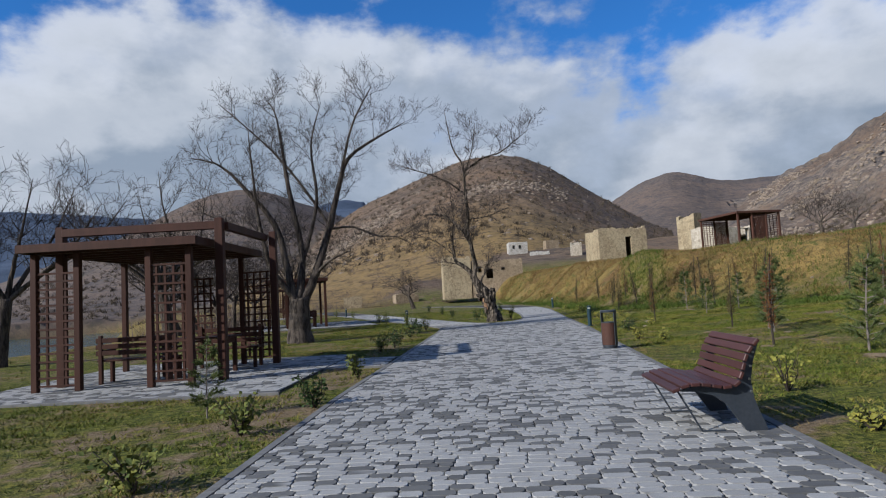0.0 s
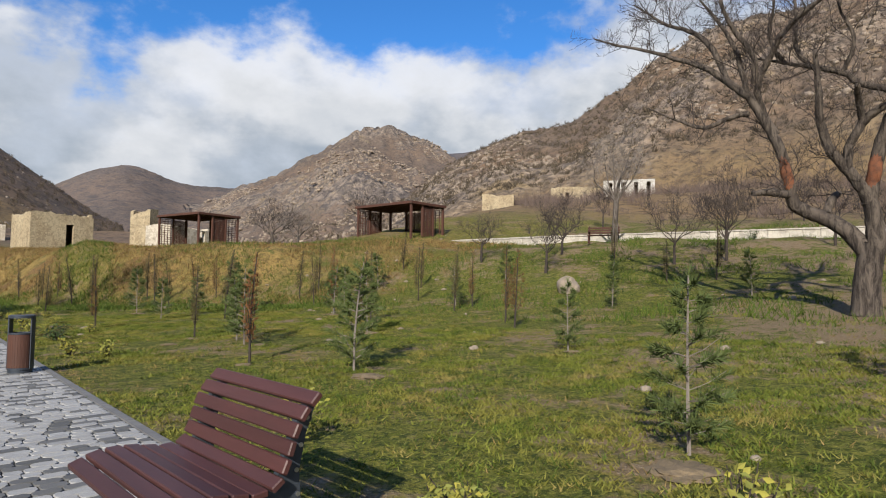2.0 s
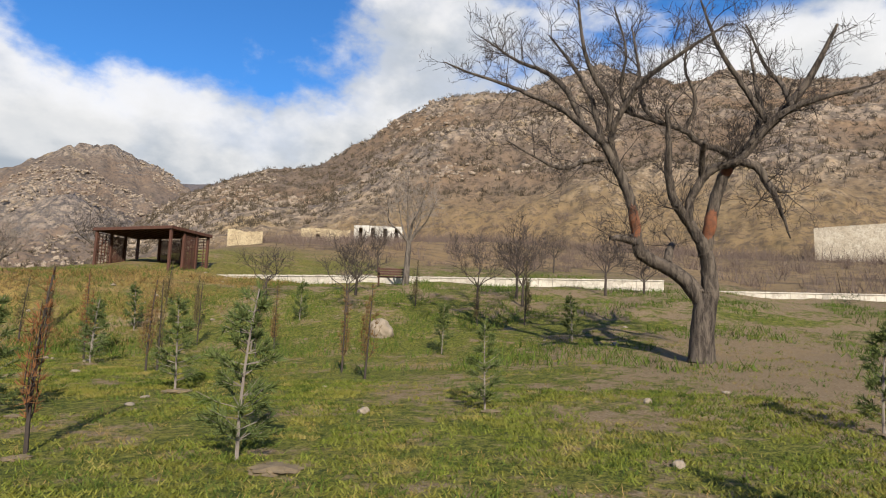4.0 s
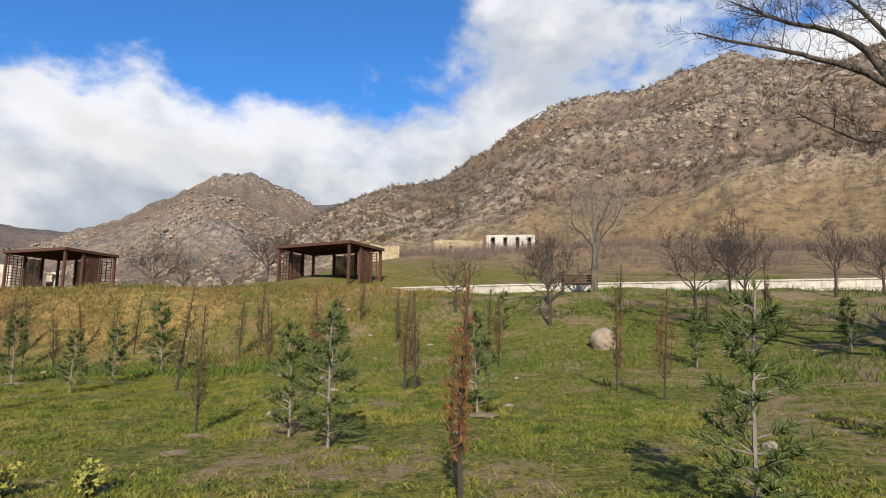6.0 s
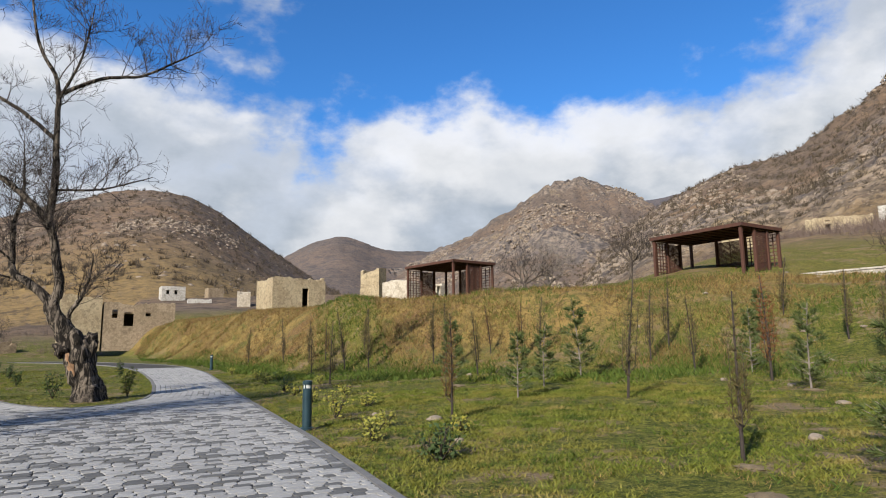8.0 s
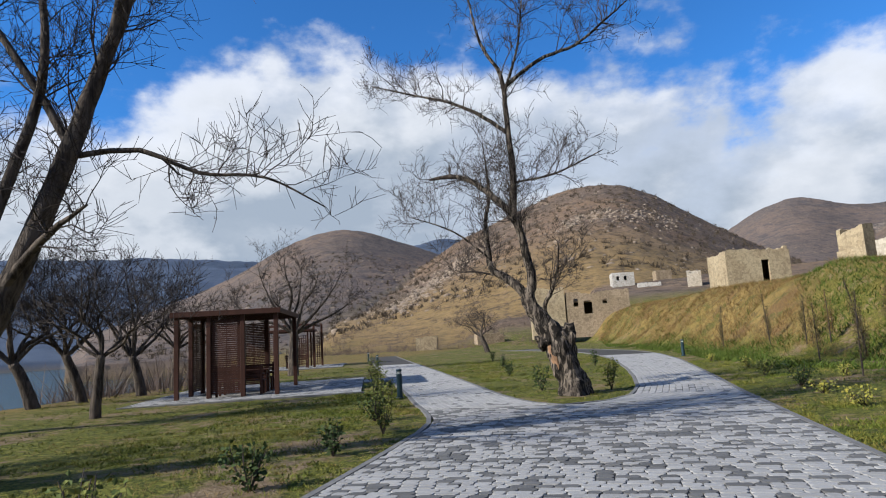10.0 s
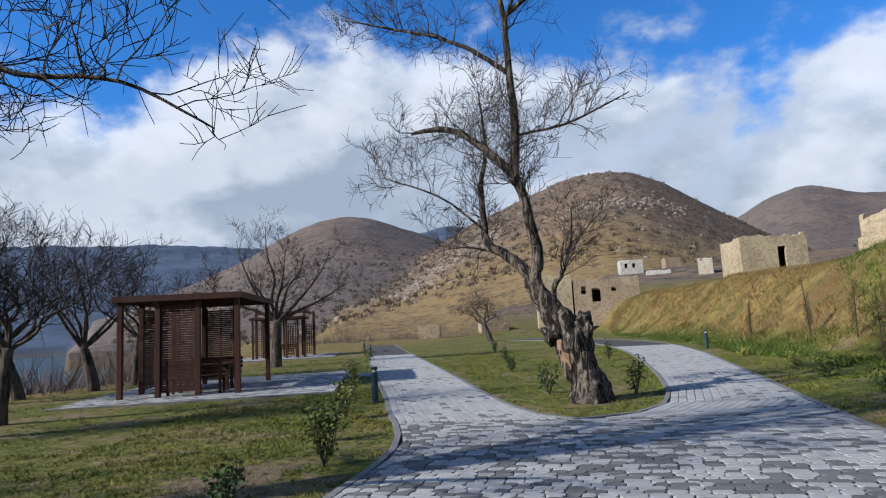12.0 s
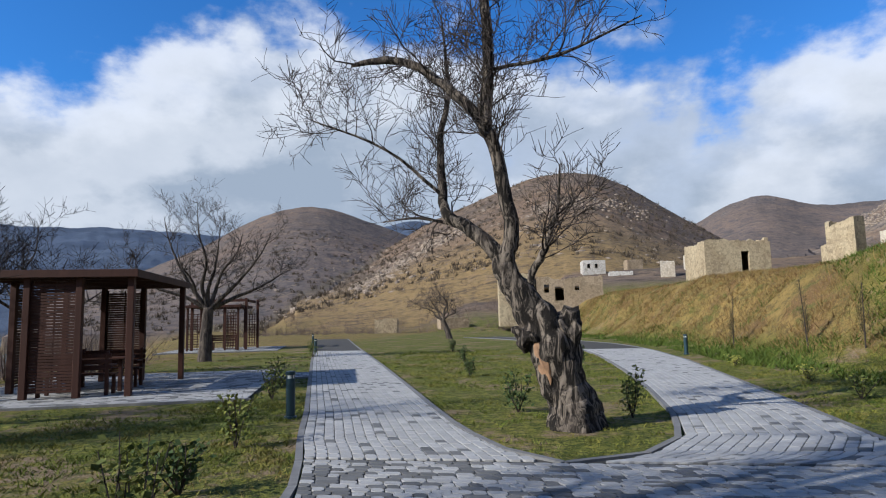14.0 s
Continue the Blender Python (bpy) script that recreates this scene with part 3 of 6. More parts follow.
def slab(name, y0, y1, lf, rf, label, parent=None, rise=0.0, nstep=0.35):
    n = max(2, int((y1 - y0) / nstep))
    ys = [y0 + (y1 - y0) * i / n for i in range(n + 1)]
    v, f = [], []
    for yy in ys:
        for xx, zz in ((lf(yy), rise), (rf(yy), rise), (rf(yy), rise - 0.09), (lf(yy), rise - 0.09)):
            v.append((xx, yy, zz))
    for i in range(n):
        a, b = 4 * i, 4 * i + 4
        for k in range(4):
            f.append((a + k, a + (k + 1) % 4, b + (k + 1) % 4, b + k)[::-1])
    f.append((0, 1, 2, 3))
    f.append((4 * n + 3, 4 * n + 2, 4 * n + 1, 4 * n))
    ob = new(name, mesh_of(name, v, f, JOINT))
    return tagged(ob, label, "pavement", kind="structure")


def kerb_run(name, pts, parent, width=0.08, rise=0.022):
    """A flush concrete edging of separate stones along a line of points."""
    lens = [0.0]
    for a, b in zip(pts, pts[1:]):
        lens.append(lens[-1] + math.dist(a, b))
    n = max(1, int(lens[-1] / 1.0))
    me = mesh_of(name, [(x * 0.5, y * width / 2, z) for z in (-0.1, rise) for x, y in ((-0.99, -1), (0.99, -1), (0.99, 1), (-0.99, 1))],
                 [(3, 2, 1, 0), (4, 5, 6, 7), (0, 1, 5, 4), (1, 2, 6, 5), (2, 3, 7, 6), (3, 0, 4, 7)], KERB)
    for i in range(n):
        s0, s1 = lens[-1] * i / n, lens[-1] * (i + 1) / n
        p = [(np.interp(s, lens, [q[0] for q in pts]), np.interp(s, lens, [q[1] for q in pts])) for s in (s0, s1)]
        ang = math.degrees(math.atan2(p[1][1] - p[0][1], p[1][0] - p[0][0]))
        m = pose((p[0][0] + p[1][0]) / 2, (p[0][1] + p[1][1]) / 2, 0, 0, 0, ang) @ Matrix.Diagonal((math.dist(*p), 1, 1, 1))
        piece("kerb_stone", me, parent, m)


def sampled(c, y0, y1, d=0.5, off=0.0):
    n = max(1, int((y1 - y0) / d))
    return [(lerp(c[0], c[1], y0 + (y1 - y0) * i / n) + off, y0 + (y1 - y0) * i / n) for i in range(n + 1)]


main_path = slab("pavement_main", -30, 21.25, curve(LEFT), curve(RIGHT), "grey block-paved footpath with dark and light pavers")
east_path = slab("pavement_east", 21.25, 68, curve(ISLE_R), curve(RIGHT), "grey block-paved branch bending round the bank")
west_path = slab("pavement_west", 21.25, 70, lambda v: lerp(LEFT[0], LEFT[1], v) if v < 21.6 else lerp(WEST[0], WEST[1], v), curve(ISLE_L), "straight grey block-paved branch along the lawn")
kerb_run("kerb_stone", sampled(LEFT, -30, 21.6, 0.5, -0.05) + sampled(WEST, 22.0, 70, 0.6, -0.05), main_path)
kerb_run("kerb_stone", sampled(RIGHT, -30, 68, 0.5, 0.05), main_path)
kerb_run("kerb_stone", sampled(ISLE_L, 21.2, 70, 0.3, 0.05)[::-1] + sampled(ISLE_R, 21.2, 68, 0.3, -0.05), east_path)

# ---------------------------------------------------------------- trees and plants
def tube(verts, faces, pts, radii, sides):
    """Adds a tapered, closed tube along points to lists of verts and faces."""
    start = len(verts)
    n = len(pts)
    for i, (p, r) in enumerate(zip(pts, radii)):
        way = (pts[min(i + 1, n - 1)] - pts[max(i - 1, 0)]).normalized()
        side = way.orthogonal().normalized() if i == 0 else (side - way * side.dot(way)).normalized()
        up = way.cross(side)
        for k in range(sides):
            a = 2 * math.pi * k / sides
            verts.append(p + side * (r * math.cos(a)) + up * (r * math.sin(a)))
    for i in range(n - 1):
        for k in range(sides):
            a, b = start + i * sides, start + (i + 1) * sides
            faces.append((a + k, a + (k + 1) % sides, b + (k + 1) % sides, b + k))
    faces.append(tuple(start + (n - 1) * sides + k for k in range(sides)))


def smooth_line(pts, radii, rng, steps=5, wob=0.25):
    """Refines a limb into a gently crooked line."""
    out, rad = [], []
    for i in range(len(pts) - 1):
        p0, p1, p2, p3 = pts[max(i - 1, 0)], pts[i], pts[i + 1], pts[min(i + 2, len(pts) - 1)]
        for s in range(steps):
            t = s / steps
            q = 0.5 * ((2 * p1) + (p2 - p0) * t + (2 * p0 - 5 * p1 + 4 * p2 - p3) * t * t + (3 * p1 - p0 - 3 * p2 + p3) * t**3)
            r = radii[i] * (1 - t) + radii[i + 1] * t
            j = min(r, 0.05) * wob
            out.append(q + Vector((rng.uniform(-j, j), rng.uniform(-j, j), rng.uniform(-j, j))))
            rad.append(r)
    return out + [pts[-1]], rad + [radii[-1]]


def twigs_from(verts, faces, pts, radii, rng, depth, density, reach, up=0.35, minr=0.0045):
    """Grows side shoots from a limb, and shoots from those."""
    length = sum((b - a).length for a, b in zip(pts, pts[1:]))
    count = max(1, int(length * density + rng.random()))
    for _ in range(count):
        f = rng.uniform(0.25, 1.0) * (len(pts) - 1)
        i = min(int(f), len(pts) - 2)
        p = pts[i].lerp(pts[i + 1], f - i)
        r = radii[i] * (1 - (f - i)) + radii[i + 1] * (f - i)
        way = (pts[i + 1] - pts[i]).normalized()
        axis = Vector((rng.gauss(0, 1), rng.gauss(0, 1), rng.gauss(0, 1))).normalized()
        go = (way * 0.55 + (axis - way * axis.dot(way)).normalized() * 0.9 + Vector((0, 0, up))).normalized()
        size = reach * rng.uniform(0.5, 1.15)
        n = (2, 3, 4, 5)[min(depth, 3)] if depth > 1 else 2
        q, line = p.copy(), [p.copy()]
        for _k in range(n):
            go = (go + Vector((rng.gauss(0, 0.2), rng.gauss(0, 0.2), rng.gauss(0.06, 0.16)))).normalized()
            q = q + go * (size / n)
            line.append(q.copy())
        r0 = max(minr, min(r * 0.6, 0.012 * size + 0.004))
        rad = [r0 + (minr * 0.7 - r0) * (k / n) for k in range(n + 1)]
        tube(verts, faces, line, rad, 3)
        if depth > 1:
            twigs_from(verts, faces, line, rad, rng, depth - 1, density * 1.5, reach * 0.55, up, minr)


GROWN = {}


def tree(name, base, azimuth, limbs, seed, label, trunk_mat, twig_mat, density=2.2, reach=1.0, depth=3, lump=0.0, minr=0.0045):
    """A bare tree: limbs are lists of (across, height, radius) in a plane square to azimuth, swaying out of it."""
    rng = random.Random(seed)
    side = Vector((math.cos(radians(azimuth)), -math.sin(radians(azimuth)), 0))
    back = Vector((math.sin(radians(azimuth)), math.cos(radians(azimuth)), 0))
    top = empty(name, pose(*base), label=label, category="tree", group="bare trees")
    tv, tf, cv, cf = [], [], [], []
    grown = [(0.0, 0.0, 0.0)]
    for k, limb in enumerate(limbs):
        sway = 0.0 if k == 0 else rng.uniform(-0.8, 0.8)
        far = max(1, len(limb) - 1)
        root = min(grown, key=lambda g: (g[0] - limb[0][0]) ** 2 + (g[1] - limb[0][1]) ** 2)[2]
        pts = [side * a + back * (root + sway * (i / far) ** 1.3 * 1.4) + Vector((0, 0, h)) for i, (a, h, _) in enumerate(limb)]
        pts, rad = smooth_line(pts, [r for *_, r in limb], rng)
        grown.extend((p.dot(side), p.z, p.dot(back)) for p in pts)
        GROWN[seed, k] = (pts, rad)
        if k == 0 and lump:
            pts, rad = smooth_line(pts, rad, rng, 3, 0.0)
        tube(tv, tf, pts, rad, (36 if lump and k == 0 else 14) if rad[0] > 0.12 else 8)
        if k:
            twigs_from(cv, cf, pts, rad, rng, depth, density, reach, 0.35, minr)
    me = mesh_of("trunk", tv, tf, trunk_mat, True)
    if lump:
        co = np.empty(len(me.vertices) * 3)
        me.vertices.foreach_get("co", co)
        co = co.reshape(-1, 3)
        d = np.linalg.norm(co[:, :2], axis=1)
        for i, c in enumerate(co):
            if c[2] < 2.4:
                v = Vector(c)
                w = noise.noise(Vector((c[0] * 3.2, c[1] * 3.2, c[2] * 1.1))) + 0.5 * noise.noise(v * 6.0)
                k = lump * (1.0 if c[2] < 1.9 else max(0.0, (2.4 - c[2]) / 0.5))
                co[i, :2] += (np.array([c[0] - 0.1 * 0, c[1]]) / max(d[i], 0.05)) * w * k
        me.vertices.foreach_set("co", co.ravel())
    piece("trunk", me, top)
    piece("crown", mesh_of("crown", cv, cf, twig_mat), top, label="leafless branches and fine twigs")
    return top


def generic_limbs(rng, height, lean, spread, r):
    fork = height * rng.uniform(0.22, 0.34)
    out = [[(0, -0.08, r * 1.25), (lean * 0.15, fork * 0.5, r), (lean * 0.35, fork, r * 0.85)]]
    n = rng.randint(7, 9)
    for i in range(n):
        a = spread * ((i + 0.5) / n * 2 - 1) + rng.uniform(-0.3, 0.3)
        hh = height * rng.uniform(0.72, 1.0) * (1 - 0.25 * abs(a) / max(spread, 0.1))
        x0 = lean * 0.35
        out.append([(x0, fork * 0.95, r * 0.42), (x0 + a * 0.3 + rng.uniform(-0.15, 0.15), fork + (hh - fork) * 0.22, r * 0.32), (x0 + a * 0.6 + rng.uniform(-0.25, 0.25), fork + (hh - fork) * 0.45, r * 0.22), (x0 + a * 0.85 + lean * 0.3, fork + (hh - fork) * 0.72, r * 0.13), (x0 + a + lean * 0.5, hh, 0.008)])
    return out


TREE_FORK = [
    [(0.22, -0.08, 0.42), (0.2, 0.15, 0.37), (0.09, 0.6, 0.34), (-0.11, 1.22, 0.31), (-0.36, 1.6, 0.24), (-0.57, 1.98, 0.18), (-0.65, 2.3, 0.15)],
    [(-0.65, 2.28, 0.13), (-0.53, 2.57, 0.11), (-0.61, 3.17, 0.1), (-0.76, 3.88, 0.09), (-0.86, 4.19, 0.1), (-0.77, 5.03, 0.08), (-0.82, 6.3, 0.065), (-0.88, 7.5, 0.05), (-1.32, 8.4, 0.035), (-1.6, 10.1, 0.01)],
    [(-0.65, 2.24, 0.12), (-1.1, 2.68, 0.1), (-1.47, 2.96, 0.08), (-1.54, 3.48, 0.065), (-1.56, 4.27, 0.05), (-1.46, 4.89, 0.04), (-1.55, 6.2, 0.012)],
    [(-0.86, 4.16, 0.09), (-1.12, 4.47, 0.08), (-1.46, 4.8, 0.07), (-1.89, 5.14, 0.06), (-2.33, 5.29, 0.062), (-2.85, 5.27, 0.03)],
    [(-0.37, 1.77, 0.06), (-0.15, 2.21, 0.05), (-0.02, 2.55, 0.04), (0.08, 2.84, 0.025), (0.13, 3.4, 0.01)],
    [(-0.85, 7.2, 0.05), (0.01, 7.77, 0.045), (0.92, 8.02, 0.035), (1.63, 8.51, 0.025), (2.34, 9.02, 0.01)],
    [(-0.82, 6.1, 0.05), (-1.48, 6.66, 0.045), (-2.2, 7.09, 0.035), (-3.06, 7.42, 0.025), (-4.2, 7.86, 0.01)],
    [(-1.5, 3.2, 0.03), (-2.3, 3.9, 0.02), (-3.3, 4.3, 0.01)],
    [(-0.78, 4.9, 0.03), (0.2, 5.0, 0.025), (1.3, 5.4, 0.01)],
    [(-1.1, 2.7, 0.03), (-1.9, 2.95, 0.02), (-2.6, 3.0, 0.01)],
    [(-0.86, 7.0, 0.04), (-0.4, 8.2, 0.025), (-0.2, 9.4, 0.01)],
]
fork_tree = tree("tree", (0.5, 23.45, 0), -1.5, TREE_FORK, 4, "old leaning bare tree with a gnarled split trunk", OLDBARK, TWIG, 5.0, 1.0, 3, lump=0.12)
# torn stump shoulder, hollow and pale wound on the gnarled trunk
bm = bmesh.new()
bmesh.ops.create_icosphere(bm, subdivisions=3, radius=0.24)
for v in bm.verts:
    n0 = noise.noise(v.co * 7)
    v.co = Vector((v.co.x * 0.9, v.co.y * 0.8, v.co.z * 1.15)) * (1 + 0.5 * n0)
bmesh.ops.translate(bm, vec=(0.18, -0.05, 1.28), verts=bm.verts)
part("stump_shoulder", bm, OLDBARK, fork_tree, "broken shoulder of a lost limb")
bm = bmesh.new()
bmesh.ops.create_icosphere(bm, subdivisions=3, radius=0.2)
for v in bm.verts:
    v.co = Vector((v.co.x, v.co.y * 0.8, v.co.z * 0.9)) * (1 + 0.7 * noise.noise(v.co * 8 + Vector((3, 1, 0))))
bmesh.ops.translate(bm, vec=(-0.36, -0.08, 1.18), verts=bm.verts)
part("burl", bm, OLDBARK, fork_tree, "knotted burl")
bm = bmesh.new()
bmesh.ops.create_icosphere(bm, subdivisions=3, radius=0.17)
for v in bm.verts:
    v.co = Vector((v.co.x * 0.55 + v.co.z * -0.35, v.co.y * 0.5, v.co.z * 1.7)) * (1 + 0.35 * noise.noise(v.co * 9))
bmesh.ops.translate(bm, vec=(-0.17, -0.19, 0.86), verts=bm.verts)
part("wound", bm, TORN_PALE, fork_tree, "bare orange wood under lost bark")

TREE_TWIN = [
    [(0.07, 0.02, 0.402), (0.11, 0.83, 0.336), (0.18, 1.47, 0.323), (0.26, 1.88, 0.311)],
    [(0.14, 1.64, 0.272), (-0.25, 2.14, 0.221), (-0.73, 2.46, 0.196), (-1.17, 2.72, 0.184), (-1.25, 3.14, 0.159), (-1.3, 3.63, 0.146), (-1.46, 4.2, 0.148), (-1.72, 4.8, 0.122), (-1.98, 5.34, 0.096)],
    [(-1.98, 5.31, 0.096), (-2.4, 5.7, 0.083), (-2.9, 6.15, 0.071), (-3.42, 6.43, 0.057), (-4.2, 6.85, 0.044), (-5.2, 7.28, 0.03), (-5.81, 7.6, 0.015)],
    [(-2.37, 5.66, 0.069), (-2.75, 6.57, 0.071), (-3.26, 7.2, 0.058), (-4.04, 7.68, 0.044), (-4.6, 8.2, 0.03), (-5.19, 8.75, 0.015)],
    [(-1.98, 5.34, 0.069), (-2.05, 5.71, 0.069), (-2.24, 6.48, 0.056), (-2.66, 7.31, 0.043), (-3.25, 8.2, 0.015)],
    [(-1.46, 4.32, 0.094), (-1.72, 5.01, 0.082), (-1.73, 5.52, 0.069), (-1.43, 6.04, 0.069), (-1.02, 6.53, 0.055), (-0.12, 7.04, 0.042), (0.73, 7.45, 0.014)],
    [(-1.96, 4.9, 0.068), (-2.41, 4.82, 0.055), (-2.85, 4.63, 0.055), (-3.44, 4.88, 0.028), (-4.06, 5.24, 0.014)],
    [(-1.84, 5.53, 0.069), (-1.76, 6.1, 0.069), (-2.1, 6.74, 0.056), (-2.3, 7.38, 0.043), (-2.42, 8.76, 0.015)],
    [(-1.16, 2.93, 0.106), (-1.49, 3.0, 0.093), (-1.76, 2.94, 0.053)],
    [(-0.58, 2.48, 0.092), (-0.54, 2.82, 0.092), (-0.44, 3.04, 0.066)],
    [(0.31, 1.76, 0.259), (0.29, 2.31, 0.221), (0.22, 2.77, 0.182), (0.02, 3.17, 0.157), (-0.21, 3.53, 0.145), (-0.39, 3.81, 0.132), (-0.5, 4.23, 0.12), (-0.53, 4.57, 0.107), (-0.51, 5.19, 0.067), (-0.52, 5.94, 0.041)],
    [(-0.13, 3.45, 0.144), (-0.08, 3.85, 0.119), (0.11, 4.22, 0.119), (0.29, 4.47, 0.119), (0.64, 4.64, 0.106), (0.93, 4.68, 0.119), (1.22, 5.05, 0.107), (1.55, 5.44, 0.107), (1.99, 5.74, 0.081), (2.5, 5.89, 0.068), (3.18, 5.99, 0.027)],
    [(0.22, 2.64, 0.195), (0.31, 3.21, 0.17), (0.45, 3.86, 0.171), (0.64, 4.42, 0.159), (0.82, 4.72, 0.159), (1.04, 4.88, 0.146), (1.33, 5.22, 0.134), (1.66, 5.55, 0.107), (2.1, 6.03, 0.095), (2.53, 6.69, 0.069), (2.96, 7.57, 0.028)],
    [(0.93, 4.74, 0.093), (0.65, 5.01, 0.08), (0.19, 5.21, 0.067), (-0.16, 5.54, 0.068), (-0.78, 5.81, 0.055), (-1.29, 6.01, 0.041), (-1.97, 6.28, 0.014)],
    [(1.1, 4.9, 0.08), (1.46, 5.78, 0.067), (1.42, 6.43, 0.055), (1.35, 7.62, 0.014)],
    [(0.98, 4.67, 0.093), (1.31, 4.52, 0.093), (1.46, 4.19, 0.079), (1.61, 3.92, 0.066), (1.75, 3.47, 0.039), (1.89, 2.96, 0.013)],
    [(1.46, 4.22, 0.066), (1.72, 4.03, 0.052), (2.03, 4.03, 0.013)],
    [(0.19, 4.41, 0.08), (0.18, 4.75, 0.067), (0.22, 5.01, 0.053)],
    [(1.55, 5.44, 0.08), (1.14, 6.16, 0.068), (0.82, 6.69, 0.055), (0.49, 7.3, 0.042), (0.16, 8.35, 0.014)],
    [(-0.78, 5.81, 0.055), (-1.09, 6.4, 0.055), (-1.13, 7.26, 0.042), (-1.3, 8.61, 0.015)],
    [(1.99, 5.74, 0.067), (1.9, 6.33, 0.054), (1.61, 7.04, 0.041), (1.32, 8.29, 0.014)],
    [(-1.29, 6.01, 0.055), (-1.55, 6.63, 0.042), (-1.4, 7.47, 0.028), (-1.65, 8.55, 0.015)],
    [(-0.16, 5.54, 0.054), (0.1, 6.17, 0.041), (-0.12, 6.9, 0.028), (0.02, 7.69, 0.014)],
]
TREE_TWIN = [[(a, h - 0.29 if h > 0.3 else h - 0.08, r * 0.78 if r > 0.1 else r) for a, h, r in limb] for limb in TREE_TWIN]
twin_tree = tree("tree", (16.6, -0.14, ground_z(16.6, -0.14)), 88.0, TREE_TWIN, 9, "bare twin-stemmed tree with torn red heartwood", BARK, TWIG, 4.2, 0.95, 3)
for limb, first, last in ((1, 19, 27), (12, 3, 9), (12, 15, 19)):
    v, f = [], []
    pts, rad = GROWN[9, limb]
    n = last - first
    tube(v, f, [q - Vector((0.025, 0, 0)) for q in pts[first:last + 1]], [r * (0.75 + 0.30 * math.sin(math.pi * i / n)) for i, r in enumerate(rad[first:last + 1])], 10)
    piece("wound", mesh_of("wound", v, f, TORN, True), twin_tree, label="torn red heartwood")

TREE_WIDE = [
    [(-0.1, -0.1, 0.4), (-0.12, 0.4, 0.3), (-0.1, 0.9, 0.27), (-0.08, 1.45, 0.25)],
    [(-0.25, 1.2, 0.15), (-0.47, 2.6, 0.12), (-0.78, 3.87, 0.1), (-1.6, 4.99, 0.07), (-2.44, 5.91, 0.04), (-3.38, 6.2, 0.012)],
    [(-0.1, 1.3, 0.15), (0.05, 2.93, 0.11), (-0.3, 5.15, 0.08), (-0.6, 7.58, 0.03), (-0.9, 8.3, 0.012)],
    [(0.0, 1.2, 0.18), (0.52, 2.35, 0.14), (1.0, 3.82, 0.12), (1.36, 5.12, 0.09), (1.74, 6.16, 0.07), (2.62, 6.84, 0.05), (3.9, 7.6, 0.012)],
    [(1.0, 3.82, 0.06), (0.32, 4.95, 0.05), (-0.79, 6.45, 0.035), (-2.48, 8.11, 0.012)],
    [(1.36, 5.12, 0.06), (1.88, 7.22, 0.04), (2.6, 8.6, 0.015)],
    [(1.0, 3.7, 0.045), (1.8, 3.75, 0.034), (2.5, 3.45, 0.026), (3.3, 3.35, 0.017), (4.0, 2.95, 0.008)],
    [(-0.2, 1.4, 0.12), (-0.9, 2.4, 0.09), (-1.3, 4.2, 0.06), (-1.5, 6.8, 0.012)],
    [(0.3, 2.0, 0.07), (0.9, 2.6, 0.05), (1.6, 2.9, 0.012)],
    [(0.0, 2.4, 0.08), (0.6, 4.6, 0.06), (0.5, 6.6, 0.035), (0.9, 8.2, 0.012)],
    [(-0.6, 3.4, 0.06), (-1.8, 3.8, 0.045), (-3.2, 4.5, 0.012)],
]
TREE_WIDE = [[(a * 1.06, h * 1.06 if h > 0 else h, r * (1.3 if r > 0.2 else 1.0)) for a, h, r in limb] for limb in TREE_WIDE]
tree("tree", (-6.1, 14.9, 0), -18.0, TREE_WIDE, 21, "wide bare tree with several stems beside a gazebo", BARK, TWIG, 4.2, 1.05, 3)
rngt = random.Random(77)
for x, y, h, lean, spread, r, az, lab, pale in (
    (-13.6, 38.9, 7.0, 0.3, 3.6, 0.24, -20, "spreading bare tree between the gazebos", False),
    (-7.5, 66.0, 5.0, -1.6, 1.6, 0.22, -8, "leaning half-dead bare tree on far lawn", False),
    (-15.6, 25.3, 5.6, -1.6, 2.2, 0.17, -45, "bare lakeside tree leaning over the slope", False),
    (-15.4, 27.0, 5.2, -1.5, 1.8, 0.15, -45, "bare lakeside tree leaning over the slope", False),
    (-15.0, 29.4, 5.6, -1.0, 2.4, 0.16, -40, "bare lakeside tree with fine twigs", False),
    (-15.2, 31.5, 5.2, 0.3, 2.2, 0.14, -40, "bare lakeside tree with fine twigs", False),
    (-12.6, 18.5, 7.5, -1.0, 3.6, 0.24, -30, "broad bare tree behind the gazebo", False),
    (-14.0, 11.0, 6.6, 0.6, 3.4, 0.2, -35, "broad bare tree at the lawn's edge", False),
    (-10.5, 22.0, 4.4, 0.3, 1.8, 0.11, -30, "slender bare tree behind the gazebo", False),
    (28.6, 12.6, 6.4, 0.3, 1.6, 0.14, 66, "pale bare tree by the retaining wall", True),
    (34.0, 40.0, 5.0, 0.4, 2.0, 0.14, 45, "bare tree on the upper terrace", False),
    (27.0, 43.0, 4.2, -0.5, 2.2, 0.15, 38, "low bare tree beside a pavilion", False),
    (31.0, 46.0, 4.4, 0.5, 2.0, 0.13, 38, "low bare tree behind the pavilions", True),
):
    tree("tree", (x, y, ground_z(x, y) - 0.02), az, generic_limbs(rngt, h, lean, spread, r), rngt.randint(0, 999), lab, BARK_PALE if pale else BARK, TWIG_PALE if pale else TWIG, 3.2, 1.2, 3, minr=0.006)
